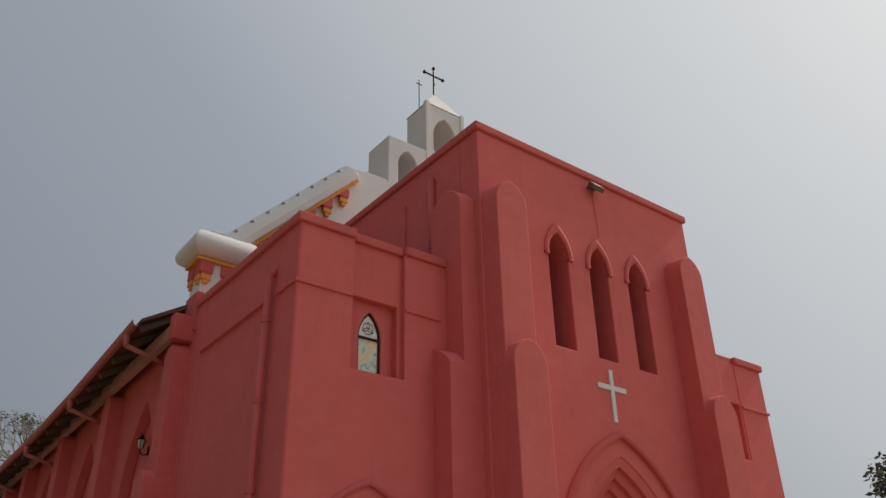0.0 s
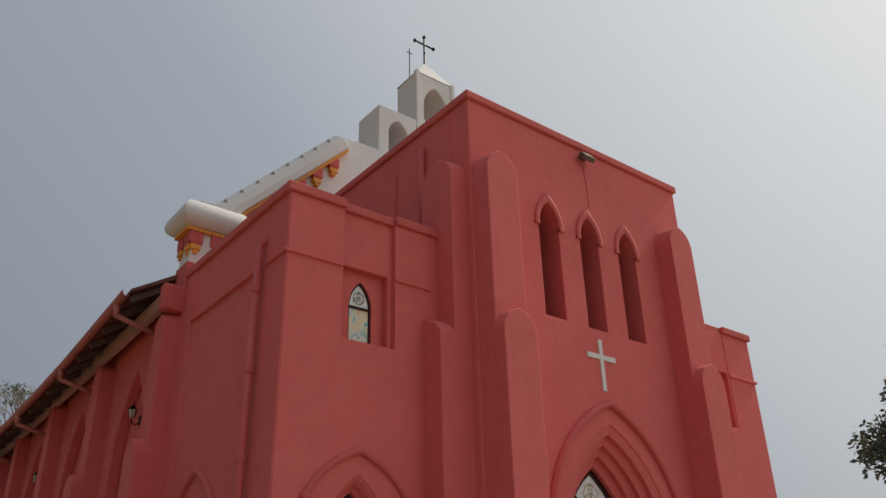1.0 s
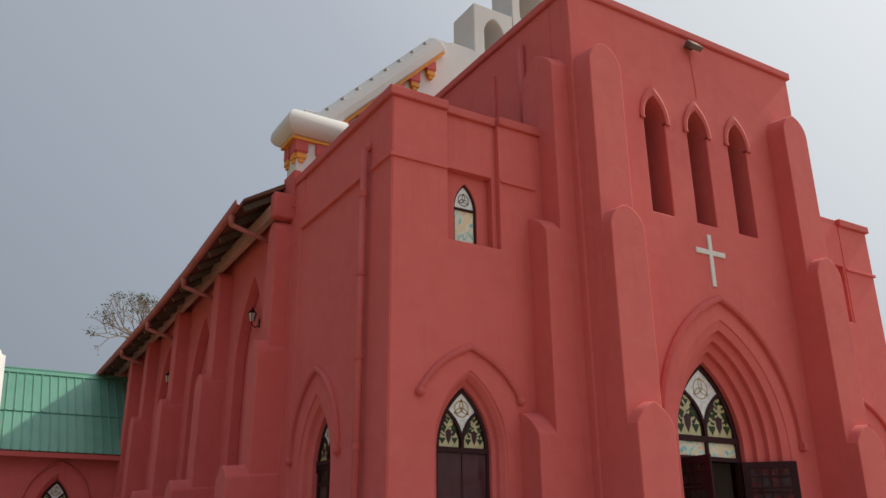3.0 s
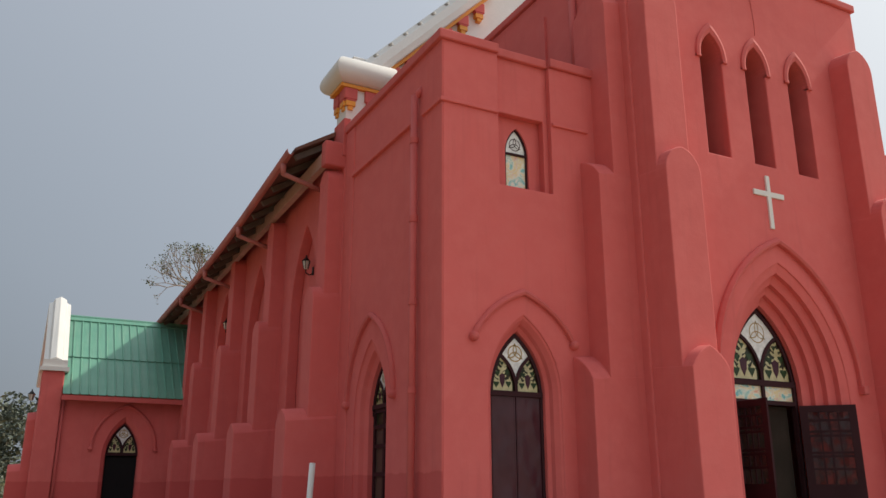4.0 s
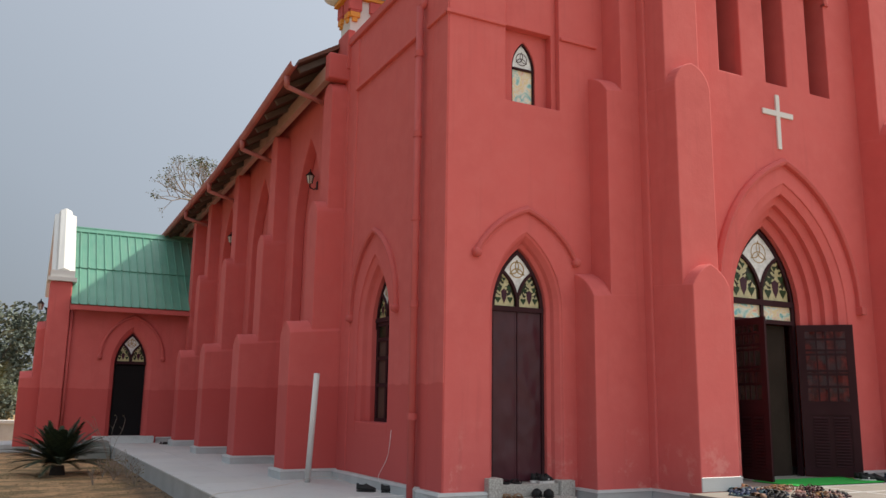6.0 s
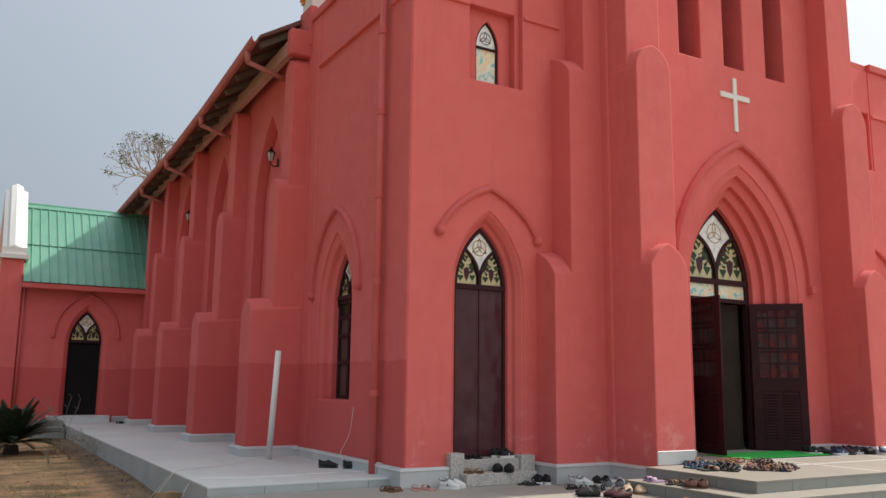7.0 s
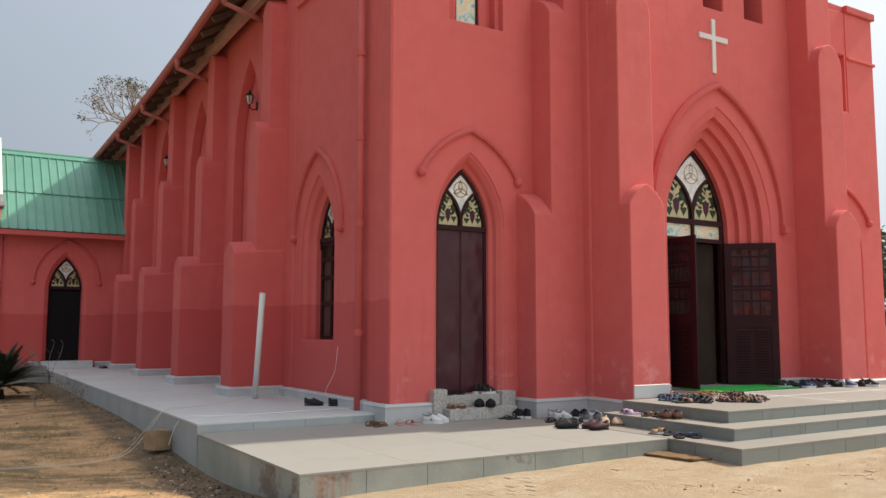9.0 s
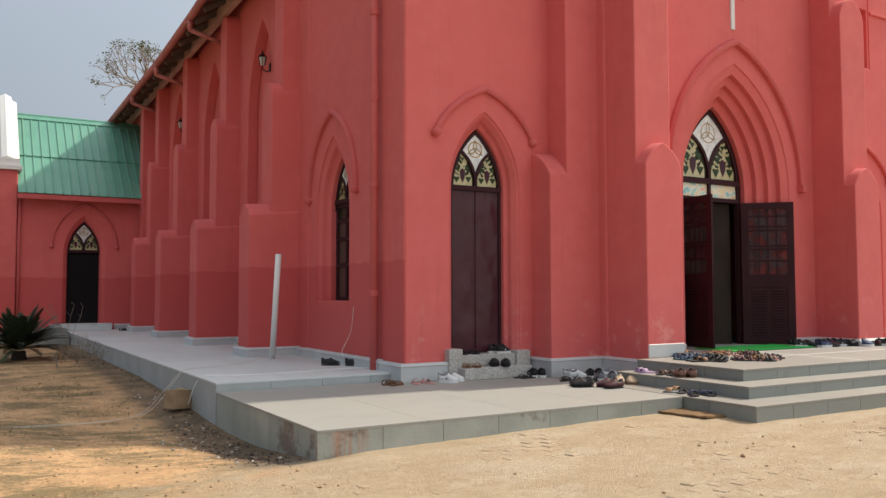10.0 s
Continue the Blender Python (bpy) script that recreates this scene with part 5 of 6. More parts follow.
M_TWIG = plain("bare_twig_bark", (0.27, 0.22, 0.18, 1), 0.95, vary=0.25, scale=8)


def leaves(name, points, size, material, parent, rnd, droop=0.3):
    """Many small folded leaves round the given points: one mesh."""
    verts, faces = [], []
    for p in points:
        s = size * rnd.uniform(0.6, 1.3)
        a, t = rnd.uniform(0, 2 * math.pi), rnd.uniform(-0.9, 0.9)
        u = Vector((math.cos(a), math.sin(a), math.sin(t) - droop)).normalized()
        v = u.cross(Vector((rnd.uniform(-1, 1), rnd.uniform(-1, 1), rnd.uniform(-0.2, 1)))).normalized()
        k = len(verts)
        verts += [p, p + u * s * 0.5 + v * s * 0.28, p + u * s, p + u * s * 0.5 - v * s * 0.28]
        faces += [(k, k + 1, k + 2), (k, k + 2, k + 3)]
    me = bpy.data.meshes.new(name)
    me.from_pydata([tuple(v) for v in verts], [], faces)
    me.materials.append(material)
    ob = new(name, me)
    ob.parent = parent
    return ob


def leafy_tree(x, y, h, spread, seed, n=9000, size=0.30, low=0.25):
    rnd = random.Random(seed)
    ob = tagged(new("tree"), "dusty dark green leafy tree far behind the church", "tree", "background trees")
    base = Vector((x, y, -0.3))
    top = base + Vector((rnd.uniform(-0.4, 0.4), 0, h * 0.55))
    bm = tube(bmesh.new(), base, top, 0.03 * h, 9, 0.014 * h)
    lumps = []
    for k in range(22):
        a, r = rnd.uniform(0, 2 * math.pi), spread * math.sqrt(rnd.random())
        z = h * (low + (0.98 - low) * rnd.random() * (1 - 0.45 * (r / spread) ** 2))
        c = Vector((x + r * math.cos(a), y + r * math.sin(a), z))
        lumps.append((c, spread * rnd.uniform(0.22, 0.40)))
        st = base.lerp(top, rnd.uniform(0.45, 1.0))
        tube(bm, st, c, 0.008 * h, 6, 0.002 * h)
    part("trunk", bm, M_BARK, ob)
    pts = []
    for k in range(n):
        c, r = lumps[rnd.randrange(len(lumps))]
        d = Vector((rnd.gauss(0, 1), rnd.gauss(0, 1), rnd.gauss(0, 0.8)))
        pts.append(c + d.normalized() * r * rnd.random() ** 0.45)
    leaves("crown", pts, size, M_LEAF, ob, rnd)
    return ob


leafy_tree(-9.5, 44, 7.6, 4.2, 5, 14000, 0.34, 0.02)
leafy_tree(-6.4, 50, 7.3, 3.6, 6, 12000, 0.34, 0.02)
leafy_tree(-15.0, 48, 8.6, 4.6, 7, 10000, 0.36, 0.02)
leafy_tree(35.3, 4.0, 16.0, 4.5, 8, 18000, 0.32, 0.46)
leafy_tree(37.5, 8.0, 8.0, 4.0, 9, 7000, 0.34, 0.1)
leafy_tree(28.0, 9.5, 5.2, 2.8, 31, 8000, 0.28, 0.1)
leafy_tree(40.0, 0.0, 8.5, 4.5, 10, 7000, 0.36, 0.1)


def bare_tree(x, y, h, seed):
    rnd = random.Random(seed)
    ob = tagged(new("tree"), "nearly leafless tree with fine twigs behind the nave roof", "tree")
    limbs, twigs, tips = bmesh.new(), bmesh.new(), []

    def grow(p, d, length, r, level):
        q = p + d * length
        tube(limbs if level < 3 else twigs, p, q, r, 7 if level < 2 else 4, r * 0.68, cap=False)
        if level >= 6:
            tips.append(q)
            return
        for k in range(3 if level in (1, 2, 3) else 2):
            axis = d.cross(Vector((rnd.uniform(-1, 1), rnd.uniform(-1, 1), rnd.uniform(-1, 1)))).normalized()
            nd = (Matrix.Rotation(rnd.uniform(0.25, 0.75), 3, axis) @ d + Vector((0, 0, 0.10))).normalized()
            grow(q, nd, length * rnd.uniform(0.62, 0.86), r * 0.62, level + 1)

    fork = Vector((x, y, h * 0.80))
    tube(limbs, (x + 0.2, y, -0.3), fork, 0.24, 9, 0.13)
    for k in range(7):
        a = k * 0.9 + 0.3
        grow(fork - Vector((0, 0, 0.25 * (k % 3))), Vector((math.cos(a), math.sin(a), 0.35 + 0.25 * (k % 3))).normalized(), 1.05, 0.075, 1)
    part("trunk", limbs, M_TWIG, ob)
    part("twig_spray", twigs, M_TWIG, ob)
    leaves("sparse_leaves", [t + Vector((rnd.uniform(-0.15, 0.15), 0, rnd.uniform(-0.1, 0.1))) for t in tips for _ in range(2)], 0.13, M_PALM, ob, rnd)


bare_tree(3.7, 34.0, 14.3, 4)


def frond(bm, base, a, lift, length, width, n=22, sag=0.9):
    """A feather leaf: a curved rib with narrow leaflets on both sides."""
    d = Vector((math.cos(a), math.sin(a), 0))
    side_v = Vector((-d.y, d.x, 0))
    rib = []
    for k in range(n + 1):
        t = k / n
        rib.append(base + d * length * t * math.cos(lift) + Vector((0, 0, length * (math.sin(lift) * t - sag * 0.5 * t * t))))
    for k in range(1, n + 1):
        p, t = rib[k], k / n
        w = width * math.sin(math.pi * min(1.0, 0.12 + t * 0.86)) + 0.03
        along = (rib[k] - rib[k - 1]).normalized()
        for s in (-1, 1):
            tip = p + side_v * s * w + along * w * 0.55 + Vector((0, 0, w * 0.18))
            bm.faces.new([bm.verts.new(v) for v in (p - along * 0.016, tip, p + along * 0.016)])
    for k in range(n):
        u = side_v * 0.008
        bm.faces.new([bm.verts.new(v) for v in (rib[k] - u, rib[k] + u, rib[k + 1] + u, rib[k + 1] - u)])


def cycad(x, y, z, r, seed):
    rnd = random.Random(seed)
    ob = tagged(new("cycad"), "dark green cycad with stiff arching fronds on the bare ground", "plant")
    part("trunk", tube(bmesh.new(), (x, y, z - 0.1), (x, y, z + 0.16), 0.17, 10, 0.13), M_CYCADBARK, ob)
    for k in range(95):
        bm = bmesh.new()
        frond(bm, Vector((x, y, z + 0.18)), k * 2.4 + rnd.uniform(-0.2, 0.2), rnd.uniform(0.12, 1.35), r * rnd.uniform(0.85, 1.1), 0.11, 40, rnd.uniform(0.35, 0.7))
        part("frond", bm, M_CYCAD, ob)


cycad(-4.0, 10.0, -0.20, 1.2, 3)


def palm(x, y, h, seed):
    rnd = random.Random(seed)
    ob = tagged(new("palm_tree"), "dry feathery palm behind the transept", "palm")
    part("trunk", tube(bmesh.new(), (x, y, -0.3), (x, y, h), 0.2, 9, 0.16), M_BARK, ob)
    for k in range(30):
        bm = bmesh.new()
        frond(bm, Vector((x, y, h)), k * 2.4, rnd.uniform(-0.2, 1.2), 2.6 * rnd.uniform(0.8, 1.1), 0.35, 18, rnd.uniform(0.7, 1.2))
        part("frond", bm, M_PALM, ob)


palm(-5.6, 30.0, 1.6, 8)


def tufts():
    rnd = random.Random(12)
    verts, faces = [], []
    for _ in range(15000):
        x, y = rnd.uniform(-9.5, -2.75), rnd.uniform(-4.5, 15.5)
        if noise.noise((x * 0.9, y * 1.3, 7.0)) + min(0.0, 0.12 * y - 0.1) < rnd.uniform(-0.05, 0.35) or (x > -3.1 and y < 4):
            continue
        z = ground_height(x, y)
        for _ in range(rnd.randint(5, 12)):
            a, h = rnd.uniform(0, 6.28), rnd.uniform(0.008, 0.032)
            px, py = x + rnd.uniform(-0.09, 0.09), y + rnd.uniform(-0.09, 0.09)
            k = len(verts)
            verts += [(px - 0.004 * math.sin(a), py + 0.004 * math.cos(a), z - 0.01), (px + 0.004 * math.sin(a), py - 0.004 * math.cos(a), z - 0.01), (px + h * 1.3 * math.cos(a), py + h * 1.3 * math.sin(a), z + h)]
            faces.append((k, k + 1, k + 2))
    me = bpy.data.meshes.new("dry_grass")
    me.from_pydata(verts, [], faces)
    me.materials.append(M_DRY)
    tagged(new("dry_grass", me), "short dry grass tufts on the bare earth", "grass", kind="stuff")


tufts()


def weed(x, y, h, seed):
    rnd = random.Random(seed)
    z = ground_height(x, y)
    bm = bmesh.new()
    pts = []
    for k in range(6):
        a = rnd.uniform(0, 6.28)
        d = Vector((math.cos(a) * 0.35, math.sin(a) * 0.35, 1)).normalized()
        p = Vector((x, y, z - 0.02))
        for j in range(4):
            q = p + d * h * 0.25
            tube(bm, p, q, 0.006, 4, 0.004, cap=False)
            if j:
                e = q + Vector((rnd.uniform(-0.1, 0.1), rnd.uniform(-0.1, 0.1), 0.08))
                tube(bm, q, e, 0.004, 4, 0.002, cap=False)
                pts += [e, q]
            d = (d + Vector((rnd.uniform(-0.3, 0.3), rnd.uniform(-0.3, 0.3), 0))).normalized()
            p = q
    ob = tagged(part("weed", bm, M_TWIG), "thin dry weed standing in the bare earth", "weed", "dry weeds")
    leaves("leaf_sprays", [p for p in pts[::2]], 0.045, M_DRY, ob, rnd)


for k, (x, y, h) in enumerate(((-2.85, 9.4, 0.5), (-2.75, 8.7, 0.4), (-3.05, 8.3, 0.35), (-3.2, 9.0, 0.4), (-2.62, 13.9, 1.15), (-3.5, 7.4, 0.3), (-2.8, 7.2, 0.35))):
    weed(x, y, h, 40 + k)


def chips(rnd, spots, sizes):
    """Angular broken bits lying on the ground: one mesh of squashed, jittered lumps."""
    verts, faces = [], []
    for x, y in spots:
        r = rnd.uniform(*sizes) * (1.6 if rnd.random() < 0.08 else 1.0)
        a, flat, long = rnd.uniform(0, 6.28), rnd.uniform(0.35, 0.7), rnd.uniform(0.5, 0.95)
        z = ground_height(x, y) + r * flat * 0.3
        k = len(verts)
        for u, v, w in ((1, 0, 0), (0.3, 0.9, 0.1), (-0.8, 0.5, -0.1), (-0.7, -0.6, 0.1), (0.4, -0.9, 0), (0.1, 0.1, 1), (0, 0, -1)):
            u, v, w = (q * rnd.uniform(0.7, 1.2) for q in (u, v, w))
            v *= long
            verts.append((x + r * (u * math.cos(a) - v * math.sin(a)), y + r * (u * math.sin(a) + v * math.cos(a)), z + r * flat * w))
        for n in range(5):
            faces += [(k + n, k + (n + 1) % 5, k + 5), (k + (n + 1) % 5, k + n, k + 6)]
    return verts, faces


def litter(name, material, label, category, seed, spots, sizes):
    rnd = random.Random(seed)
    verts, faces = chips(rnd, spots(rnd), sizes)
    me = bpy.data.meshes.new(name)
    me.from_pydata(verts, [], faces)
    me.materials.append(material)
    tagged(new(name, me), label, category, kind="stuff")


litter("earth_clods", leaf_material("dry_earth_clod", rgb(0.20, 0.125, 0.065), rgb(0.46, 0.30, 0.17)), "crumbs and clods of dry brown earth on the ground", "earth", 33,
       lambda rnd: [(rnd.uniform(-8.5, -2.7), rnd.uniform(-4.5, 10.0)) for _ in range(1900)] + [(rnd.uniform(-8, 8), rnd.uniform(-7.5, -4.3)) for _ in range(350)], (0.005, 0.022))
litter("rubble", leaf_material("pale_rubble", rgb(0.22, 0.17, 0.12), rgb(0.52, 0.48, 0.42)), "scattered pale stone chips and rubble along the walkway", "rubble", 34,
       lambda rnd: [(-2.58 - 0.75 * rnd.random() ** 1.6, rnd.uniform(-2.6, 3.6)) for _ in range(170)] + [(rnd.uniform(-7, -2.7), rnd.uniform(-3.5, 5)) for _ in range(60)], (0.008, 0.028))
litter("dark_soil", leaf_material("damp_soil_clod", rgb(0.035, 0.025, 0.02), rgb(0.11, 0.07, 0.05)), "dark damp soil lumps heaped against the platform foot", "earth", 35,
       lambda rnd: [(-2.52 - 0.45 * rnd.random() ** 1.3, rnd.uniform(-2.85, 0.6)) for _ in range(330)] + [(-2.52 - 0.25 * rnd.random() ** 2, rnd.uniform(0.6, 9.0)) for _ in range(160)], (0.006, 0.026))

# brick boundary wall on the sunny side of the church
def brick_wall_material():
    m, nt, b = shader("grey_brown_brick", 0.9)
    tex = nt.nodes.new("ShaderNodeTexBrick")
    tex.inputs["Scale"].default_value = 1.0
    tex.inputs["Brick Width"].default_value, tex.inputs["Row Height"].default_value, tex.inputs["Mortar Size"].default_value = 0.24, 0.085, 0.010
    tex.inputs["Color1"].default_value, tex.inputs["Color2"].default_value, tex.inputs["Mortar"].default_value = rgb(0.56, 0.55, 0.52), rgb(0.42, 0.42, 0.40), rgb(0.66, 0.66, 0.64)
    turn = nt.nodes.new("ShaderNodeMapping")
    turn.inputs["Rotation"].default_value = (radians(90), 0, radians(90))
    turn.vector_type = "TEXTURE"
    nt.links.new(coords(nt), turn.inputs["Vector"])
    nt.links.new(turn.outputs["Vector"], tex.inputs["Vector"])
    nt.links.new(tex.outputs["Color"], b.inputs["Base Color"])
    return m


bw = tagged(new("boundary_wall"), "weathered grey-brown brick boundary wall behind the church", "wall")
part("wall_body", boxed(15.0, 15.25, -3.0, 26.0, -0.3, 1.25), brick_wall_material(), bw)
soften(part("wall_coping", boxed(14.96, 15.29, -3.05, 26.0, 1.251, 1.33), M_PLINTH, bw), 0.015, 1)

# low white wall and kerb behind the transept
lw = tagged(new("boundary_wall"), "low whitewashed wall with a weathered grey coping", "wall")
part("wall_body", boxed(-16, -4.5, 24.0, 24.3, -0.3, 0.42), plain("stained_whitewash", (0.55, 0.55, 0.53, 1), 0.85, vary=0.3, scale=6), lw)
soften(part("wall_coping", boxed(-16, -4.45, 23.94, 24.36, 0.42, 0.55), M_WHITE, lw), 0.02, 2)
tagged(soften(part("kerb", boxed(-14, -4.4, 18.2, 20.4, -0.4, 0.0), M_SLABGREY), 0.02, 1), "pale concrete apron beyond the transept", "kerb", kind="structure")


# ---- shoes ----
def shoe_materials():
    out = {}
    for name, c, r in (("black", (0.015, 0.015, 0.017, 1), 0.75), ("white", (0.66, 0.66, 0.65, 1), 0.75), ("brown", (0.15, 0.07, 0.035, 1), 0.7), ("tan", (0.36, 0.21, 0.11, 1), 0.75),
                       ("pink", (0.50, 0.26, 0.24, 1), 0.75), ("blue", (0.04, 0.06, 0.12, 1), 0.75), ("maroon", (0.06, 0.015, 0.02, 1), 0.7), ("lilac", (0.42, 0.28, 0.42, 1), 0.75),
                       ("mustard", (0.34, 0.17, 0.05, 1), 0.75), ("teal", (0.06, 0.12, 0.14, 1), 0.75), ("rust", (0.26, 0.07, 0.035, 1), 0.75), ("grey", (0.20, 0.21, 0.23, 1), 0.75), ("beige", (0.44, 0.33, 0.23, 1), 0.75), ("clay", (0.24, 0.13, 0.10, 1), 0.75)):
        out[name] = plain("shoe_" + name, c, r, vary=0.12, scale=30, bump=0.08, world_space=False)
    return out


SHOE = shoe_materials()


def sole_outline(L, n=14):
    """Half widths of a sole along its length, heel to toe."""
    pts = []
    for k in range(n + 1):
        t = k / n
        w = 0.042 + 0.018 * math.sin(math.pi * min(1, t * 1.02) ** 1.6) + (0.006 if t > 0.5 else 0)
        w *= math.sqrt(max(0.0, 1 - abs(2 * t - 1) ** (14 if t < 0.5 else 6))) * (0.93 + 0.14 * t)
        pts.append(((t - 0.5) * L, w))
    return pts


def sole(bm, L, z0, z1, grow=1.0):
    o = sole_outline(L)
    ring_pts = [(x, w * grow) for x, w in o] + [(x, -w * grow) for x, w in o[::-1][1:-1]]
    a = [bm.verts.new((x, y, z0)) for x, y in ring_pts]
    b = [bm.verts.new((x, y, z1)) for x, y in ring_pts]
    bm.faces.new(a)
    bm.faces.new(b)
    for k in range(len(a)):
        bm.faces.new((a[k], a[(k + 1) % len(a)], b[(k + 1) % len(b)], b[k]))


def upper(bm, L, h):
    """A closed shoe: high at the heel, a dipping mouth, a raised tongue, then sloping to a low rounded toe."""
    o = sole_outline(L, 16)
    rows = []
    for x, w in o:
        t = x / L + 0.5
        if t < 0.30:
            top = h * (1.0 - 0.22 * t / 0.30)
        elif t < 0.46:
            top = h * (0.78 + 0.20 * (t - 0.30) / 0.16)
        else:
            top = h * (0.98 - 0.58 * ((t - 0.46) / 0.54) ** 0.9)
        row = []
        for k in range(11):
            a = math.pi * k / 10
            side_in = 1 - (0.34 if t < 0.5 else 0.16) * math.sin(a) ** 2
            row.append(bm.verts.new((x, w * math.cos(a) * side_in, 0.028 + max(0.012, top - 0.028) * math.sin(a) ** 0.55)))
        rows.append(row)
    for i, (r0, r1) in enumerate(zip(rows, rows[1:])):
        for k in range(10):
            if 2 <= i <= 6 and 2 <= k <= 7:
                continue
            bm.faces.new((r0[k], r0[k + 1], r1[k + 1], r1[k]))


def straps(L, kind):
    """Foot straps, each a thick arched band or cord of its own."""
    out = []
    lines = {"slipper": [(0.23, 0.045, 0.039)], "sandal": [(0.24, 0.038, 0.022), (0.04, 0.046, 0.017), (-0.32, 0.055, 0.010)], "thong": []}[kind]
    for x0, h, wd in lines:
        bm = bmesh.new()
        rows = []
        for k in range(9):
            a = math.pi * k / 8
            rows.append([bm.verts.new((x0 * L + s * wd, 0.052 * math.cos(a) * r, 0.012 + h * math.sin(a) * r)) for s, r in ((-1, 1.06), (1, 1.06), (1, 0.96), (-1, 0.96))])
        for r0, r1 in zip(rows, rows[1:]):
            for k in range(4):
                bm.faces.new((r0[k], r0[(k + 1) % 4], r1[(k + 1) % 4], r1[k]))
        out.append(bm)
    if kind == "thong":
        for s in (-1, 1):
            bm = bmesh.new()
            p = [Vector((0.25 * L, 0.004 * s, 0.02)), Vector((0.14 * L, 0.022 * s, 0.045)), Vector((-0.06 * L, 0.042 * s, 0.018))]
            for a, b in zip(p, p[1:]):
                tube(bm, a, b, 0.007, 6)
            out.append(bm)
    return out


WORDS = {"sneaker": "lace-up sneaker", "shoe": "leather slip-on shoe", "slipper": "open slipper", "sandal": "strapped sandal", "thong": "rubber flip-flop"}
made_shoes = {}


def shoe(kind, colour, x, y, z, turn, second="white", where="set down on the stone platform"):
    key = (kind, colour, second)
    m = pose(x, y, z, 0, 0, turn)
    if key in made_shoes:
        ob = copy_thing(made_shoes[key], m)
        ob["label"] = (colour + " " + WORDS[kind] + " " + where)
        return ob
    L = 0.285
    ob = tagged(new("shoe" if kind in ("sneaker", "shoe") else kind), colour + " " + WORDS[kind] + " " + where, "shoe", "shoes at the church doors")
    bm = bmesh.new()
    if kind in ("sneaker", "shoe"):
        sole(bm, L, 0.0, 0.034 if kind == "sneaker" else 0.018, 1.08)
        part("sole", bm, SHOE[second], ob)
        bm = bmesh.new()
        upper(bm, L * 0.97, 0.135 if kind == "sneaker" else 0.115)
        up_ob = part("upper", bm, SHOE[colour], ob, smooth=True)
        t = up_ob.modifiers.new("thickness", "SOLIDIFY")
        t.thickness = 0.006
        bm = bmesh.new()
        hh = 0.132 if kind == "sneaker" else 0.112
        ell = [Vector((-0.068 + 0.070 * math.cos(q), 0.034 * math.sin(q), hh * (0.86 - 0.10 * math.cos(2 * q + math.pi)))) for q in [2 * math.pi * i / 12 for i in range(12)]]
        for a, b in zip(ell, ell[1:] + ell[:1]):
            tube(bm, a, b, 0.008, 5)
        part("collar", bm, SHOE["grey" if colour == "white" else "black"], ob)
        # black in shoes of any colour: shade inside the mouth put into colour
        bm = bmesh.new()
        sole(bm, L * 0.88, 0.036, 0.040, 0.8)
        part("insole", bm, SHOE["black"], ob)
        if kind == "sneaker":
            bm = bmesh.new()
            for s in (-1, 1):
                for k in range(2):
                    slab(bm, [[(-0.03 + 0.04 * k, 0.045), (-0.012 + 0.04 * k, 0.045), (0.012 + 0.04 * k, 0.082), (-0.004 + 0.04 * k, 0.082)]], lambda u, z, d: (u, s * (0.060 - (z - 0.045) * 0.42 + d), z), -0.004, 0.002)
            part("side_stripe", bm, SHOE["white" if colour != "white" else "black"], ob)
        if kind == "sneaker":
            bm = bmesh.new()
            for k in range(4):
                xx = 0.015 + 0.022 * k
                zz = 0.116 - 0.014 * k
                tube(bm, (xx, -0.022, zz - 0.006), (xx + 0.01, 0.022, zz), 0.0035, 5)
            part("laces", bm, SHOE["grey"], ob)
    else:
        sole(bm, L * 0.96, 0.0, 0.016, 1.0)
        part("sole", bm, SHOE[colour], ob)
        for bm in straps(L * 0.96, kind):
            part("strap", bm, SHOE[second], ob, smooth=True)
    ob.matrix_basis = m
    made_shoes[key] = ob
    return ob


def pair(kind, colour, x, y, z, turn, second="black", gap=0.11, where="set down on the stone platform"):
    rnd = random.Random(int((x * 37 + y * 91) * 100))
    a = radians(turn + 90)
    for s in (-1, 1):
        shoe(kind, colour, x + s * gap / 2 * math.cos(a) + rnd.uniform(-0.02, 0.02), y + s * gap / 2 * math.sin(a) + rnd.uniform(-0.02, 0.02), z, turn + rnd.uniform(-14, 14), second, where)


pair("sandal", "brown", -0.28, -0.22, 0.0, 20, "brown", 0.16)
pair("slipper", "pink", 0.12, -0.30, 0.0, 80, "pink", 0.15)
pair("sneaker", "white", 0.55, -0.32, 0.0, -50, "white", 0.15)
pair("thong", "black", 1.70, -0.42, 0.0, 20, "black", 0.12)
pair("sneaker", "black", 1.92, -0.40, 0.0, 70, "white", 0.13)
pair("sneaker", "white", 2.30, -0.78, 0.0, -20, "white", 0.15)
pair("sneaker", "black", 2.58, -0.86, 0.0, 70, "white", 0.14)
pair("sneaker", "white", 2.76, -1.0, 0.0, -30, "white", 0.14)
pair("sneaker", "grey", 2.48, -1.24, 0.0, 60, "white", 0.14)
pair("shoe", "beige", 2.36, -1.74, 0.0, 230, "tan", 0.14)
pair("sandal", "black", 2.00, -1.05, 0.0, 30, "black", 0.15)
pair("sandal", "black", 2.14, -1.26, 0.0, 120, "black", 0.13)
pair("shoe", "black", 1.70, -1.64, 0.0, 155, "black", 0.15)
pair("shoe", "maroon", 1.92, -1.92, 0.0, 165, "black", 0.15)
pair("sandal", "brown", 0.98, -0.17, 0.16, 75, "tan", 0.16, "set down on the granite door step")
pair("shoe", "black", 1.42, -0.19, 0.16, 60, "black", 0.15, "set down on the granite door step")
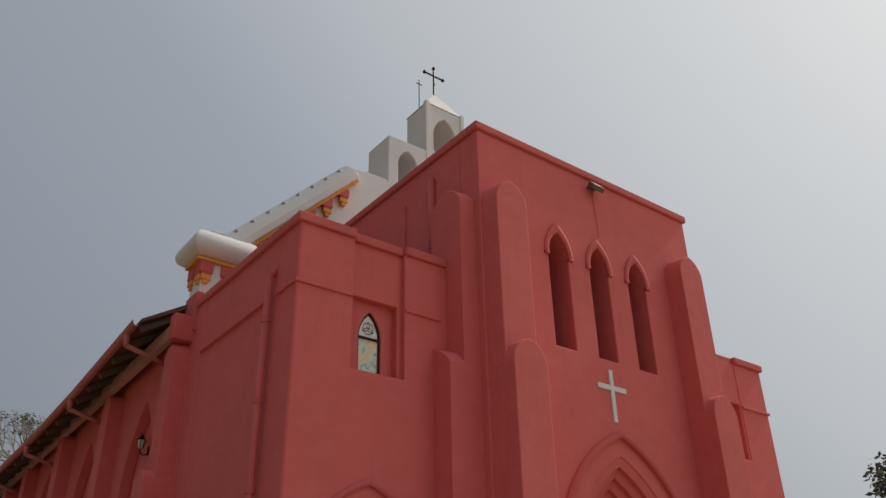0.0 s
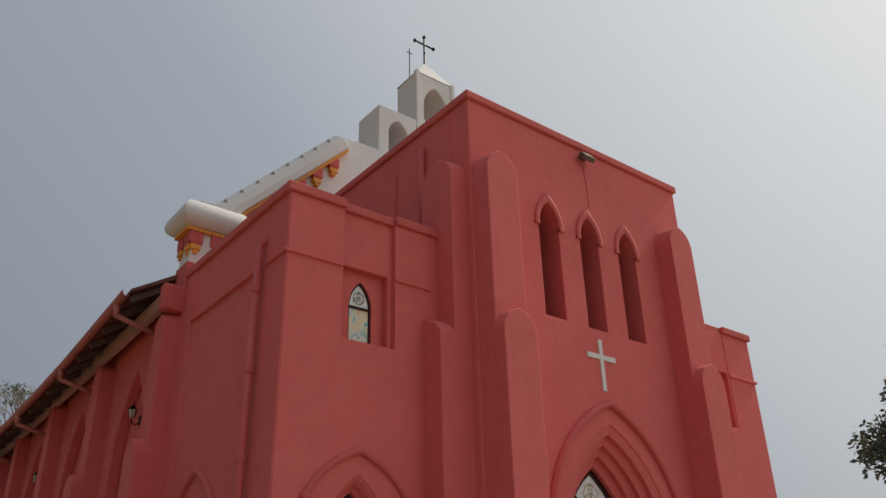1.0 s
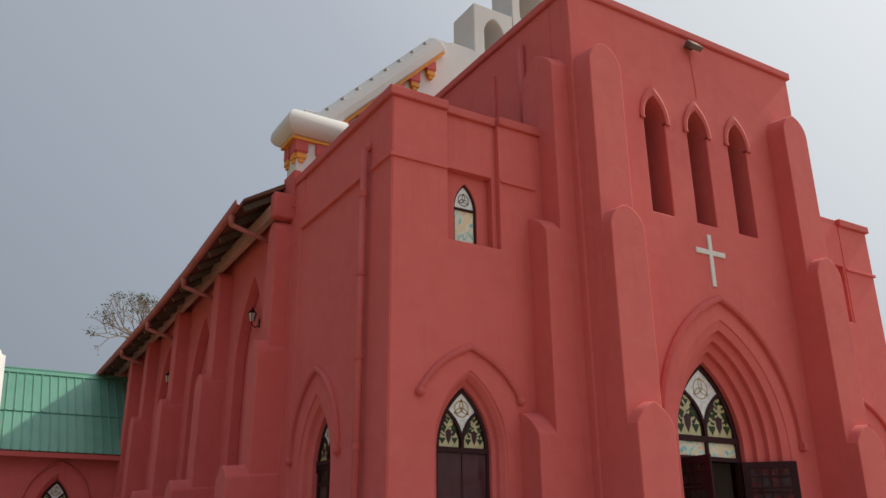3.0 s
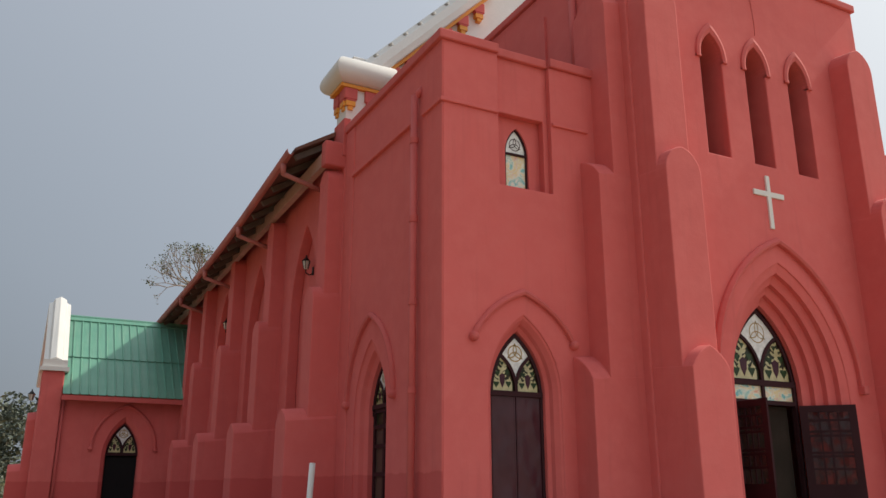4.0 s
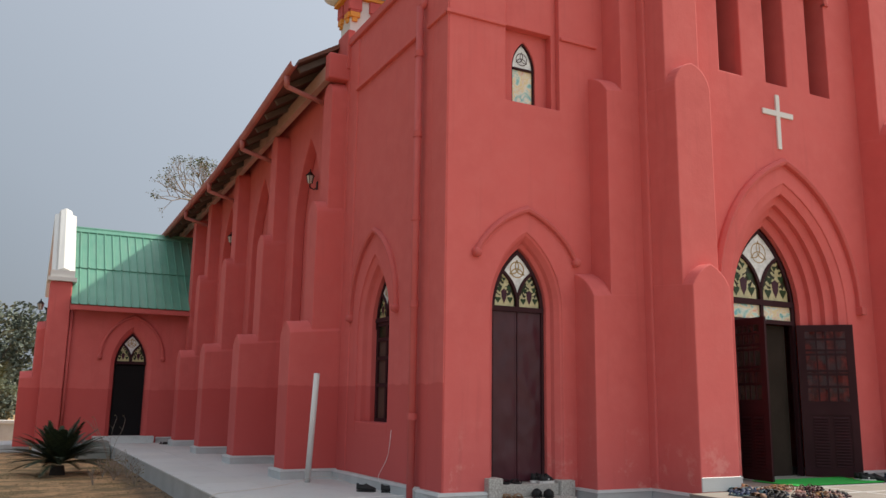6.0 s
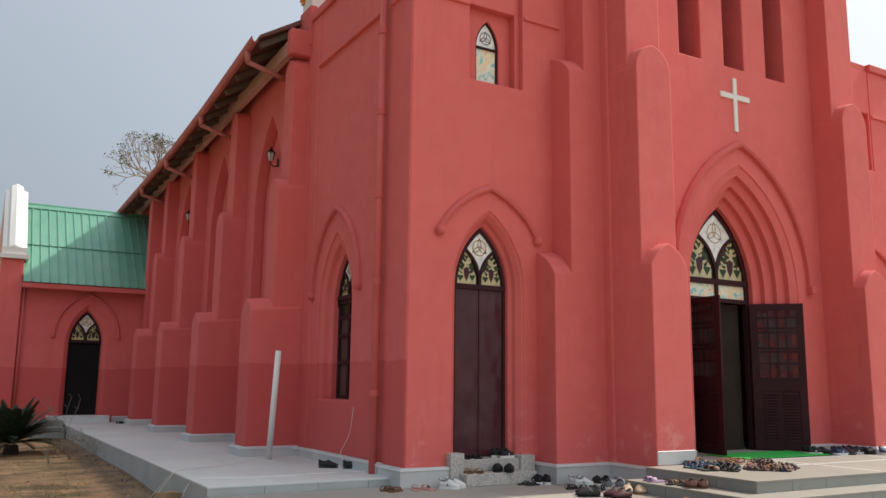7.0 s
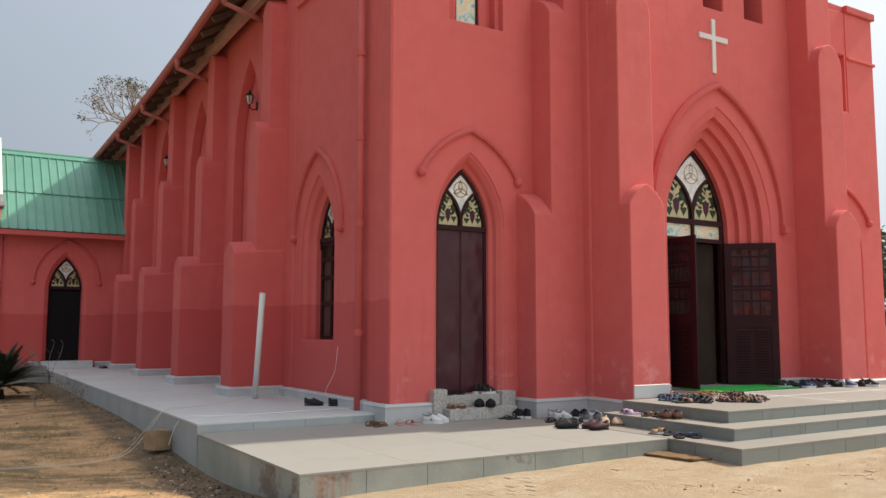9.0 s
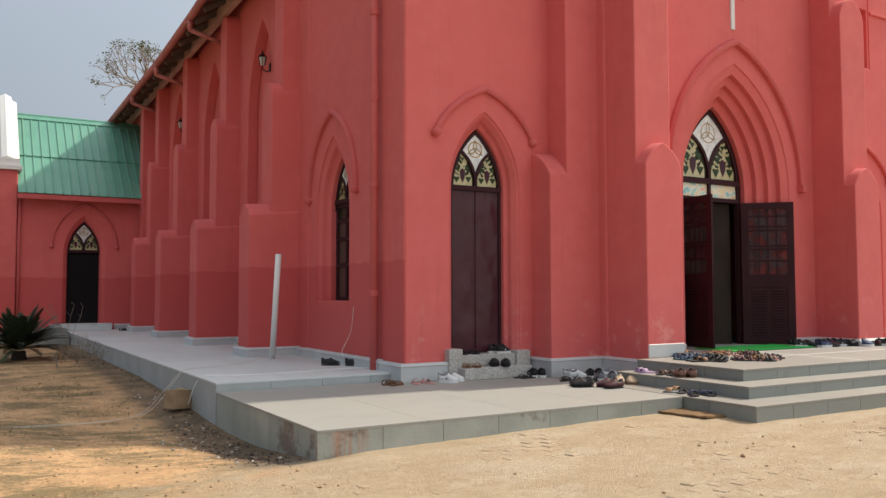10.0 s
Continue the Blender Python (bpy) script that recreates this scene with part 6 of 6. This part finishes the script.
pair("sandal", "black", 1.12, 0.12, 0.32, 70, "black", 0.15, "set down at the closed side door")
pair("sneaker", "black", 1.60, 0.10, 0.32, 30, "white", 0.14, "set down at the closed side door")
for x, y in ((-0.34, 1.70), (-0.06, 1.46)):
    shoe("shoe", "black", x, y, 0.11, -30, "black", "set down on the side walkway")
pair("sandal", "black", -1.0, 15.3, 0.11, 10, "black", 0.2, "set down before the side doorway")
pair("slipper", "lilac", 2.68, -1.78, 0.14, 150, "lilac", 0.12, "set down on the porch steps")
pair("sandal", "black", 2.68, -2.16, 0.14, 20, "brown", 0.15, "set down on the porch steps")
pair("shoe", "clay", 2.68, -2.44, 0.14, 60, "brown", 0.15, "set down on the porch steps")
pair("slipper", "grey", 2.26, -2.70, 0.003, 110, "tan", 0.16, "set down on the lowest step")
pair("thong", "black", 2.28, -2.88, 0.003, 20, "black", 0.16, "set down on the lowest step")
pair("sandal", "black", 2.26, -3.07, 0.003, 60, "blue", 0.16, "set down on the lowest step")
rnd = random.Random(77)
PILE = [("sandal", "teal", "blue"), ("slipper", "blue", "teal"), ("sandal", "blue", "black"), ("slipper", "black", "brown"), ("sandal", "brown", "tan"), ("thong", "tan", "black"), ("sandal", "black", "black"),
        ("sandal", "rust", "brown"), ("sandal", "brown", "mustard"), ("sandal", "black", "maroon"), ("sandal", "pink", "brown"), ("sandal", "maroon", "black"), ("sandal", "mustard", "rust"), ("thong", "black", "pink")]
for k in range(30):
    u = 1.38 * (k + rnd.random()) / 30
    kind, c, c2 = PILE[min(13, max(0, int(u / 1.42 * 11 + rnd.uniform(-2.5, 3.5))))]
    v = rnd.uniform(-0.42, 0.95)
    x, y = 3.36 + 0.85 * u + 0.5 * v, -1.72 - 0.5 * u + 0.85 * v
    if x < 3.9:
        y = min(y, -1.56)
    pair(kind, c, x, y, 0.282, rnd.uniform(0, 360), c2, rnd.uniform(0.10, 0.2), "in the heap before the main door")
for k in range(11):
    kind, c, c2 = (("sneaker", "black", "white"), ("shoe", "black", "black"), ("sneaker", "blue", "white"), ("sandal", "black", "black"), ("shoe", "maroon", "black"))[k % 5]
    pair(kind, c, 6.95 + 0.155 * k, -1.02 - 0.05 * k + rnd.uniform(-0.10, 0.10), 0.282, rnd.uniform(-70, 40), c2, 0.13, "in a row beside the main door")


# worn stone setts that show through the sand before the platform
def setts():
    ground = bpy.data.objects["ground"]
    rnd = random.Random(91)
    bm = boxed(-0.125, 0.125, -0.06, 0.06, -0.04, 0.0)
    bmesh.ops.bevel(bm, geom=bm.edges[:], offset=0.012, segments=1, affect="EDGES")
    first = None
    turn = radians(12)
    for i in range(-13, 20):
        for j in range(-16, 17):
            u, v = i * 0.262 + (0.131 if j % 2 else 0), j * 0.128
            x, y = 1.0 + u * math.cos(turn) - v * math.sin(turn), -4.9 + u * math.sin(turn) + v * math.cos(turn)
            if y > -3.2 or (x > 1.9 and y > -4.15) or noise.noise((x * 0.8, y * 0.8, 4.0)) + rnd.uniform(-0.3, 0.3) < 0.08:
                continue
            if first is None:
                first = part("sett", bm, M_DIRT, ground)
                ob = first
            else:
                ob = new("sett", first.data)
                ob.parent = ground
            ob.location = (x, y, ground_height(x, y) + rnd.uniform(-0.004, 0.005))
            ob.rotation_euler = (rnd.uniform(-0.02, 0.02), rnd.uniform(-0.018, 0.018), turn + rnd.uniform(-0.06, 0.06))


setts()


# pale tile bands in the porch floor
for k, (x0, x1, y0, y1) in enumerate(((5.4, 9.1, -1.38, -1.31), (4.9, 9.1, -2.12, -2.05), (5.32, 5.39, -3.1, -1.31), (7.5, 7.57, -3.1, -1.39))):
    part("floor_band", boxed(x0, x1, y0, y1, 0.27, 0.2815 + 0.0004 * k), M_WSKIRT, bpy.data.objects["steps_top"], "pale tile band")
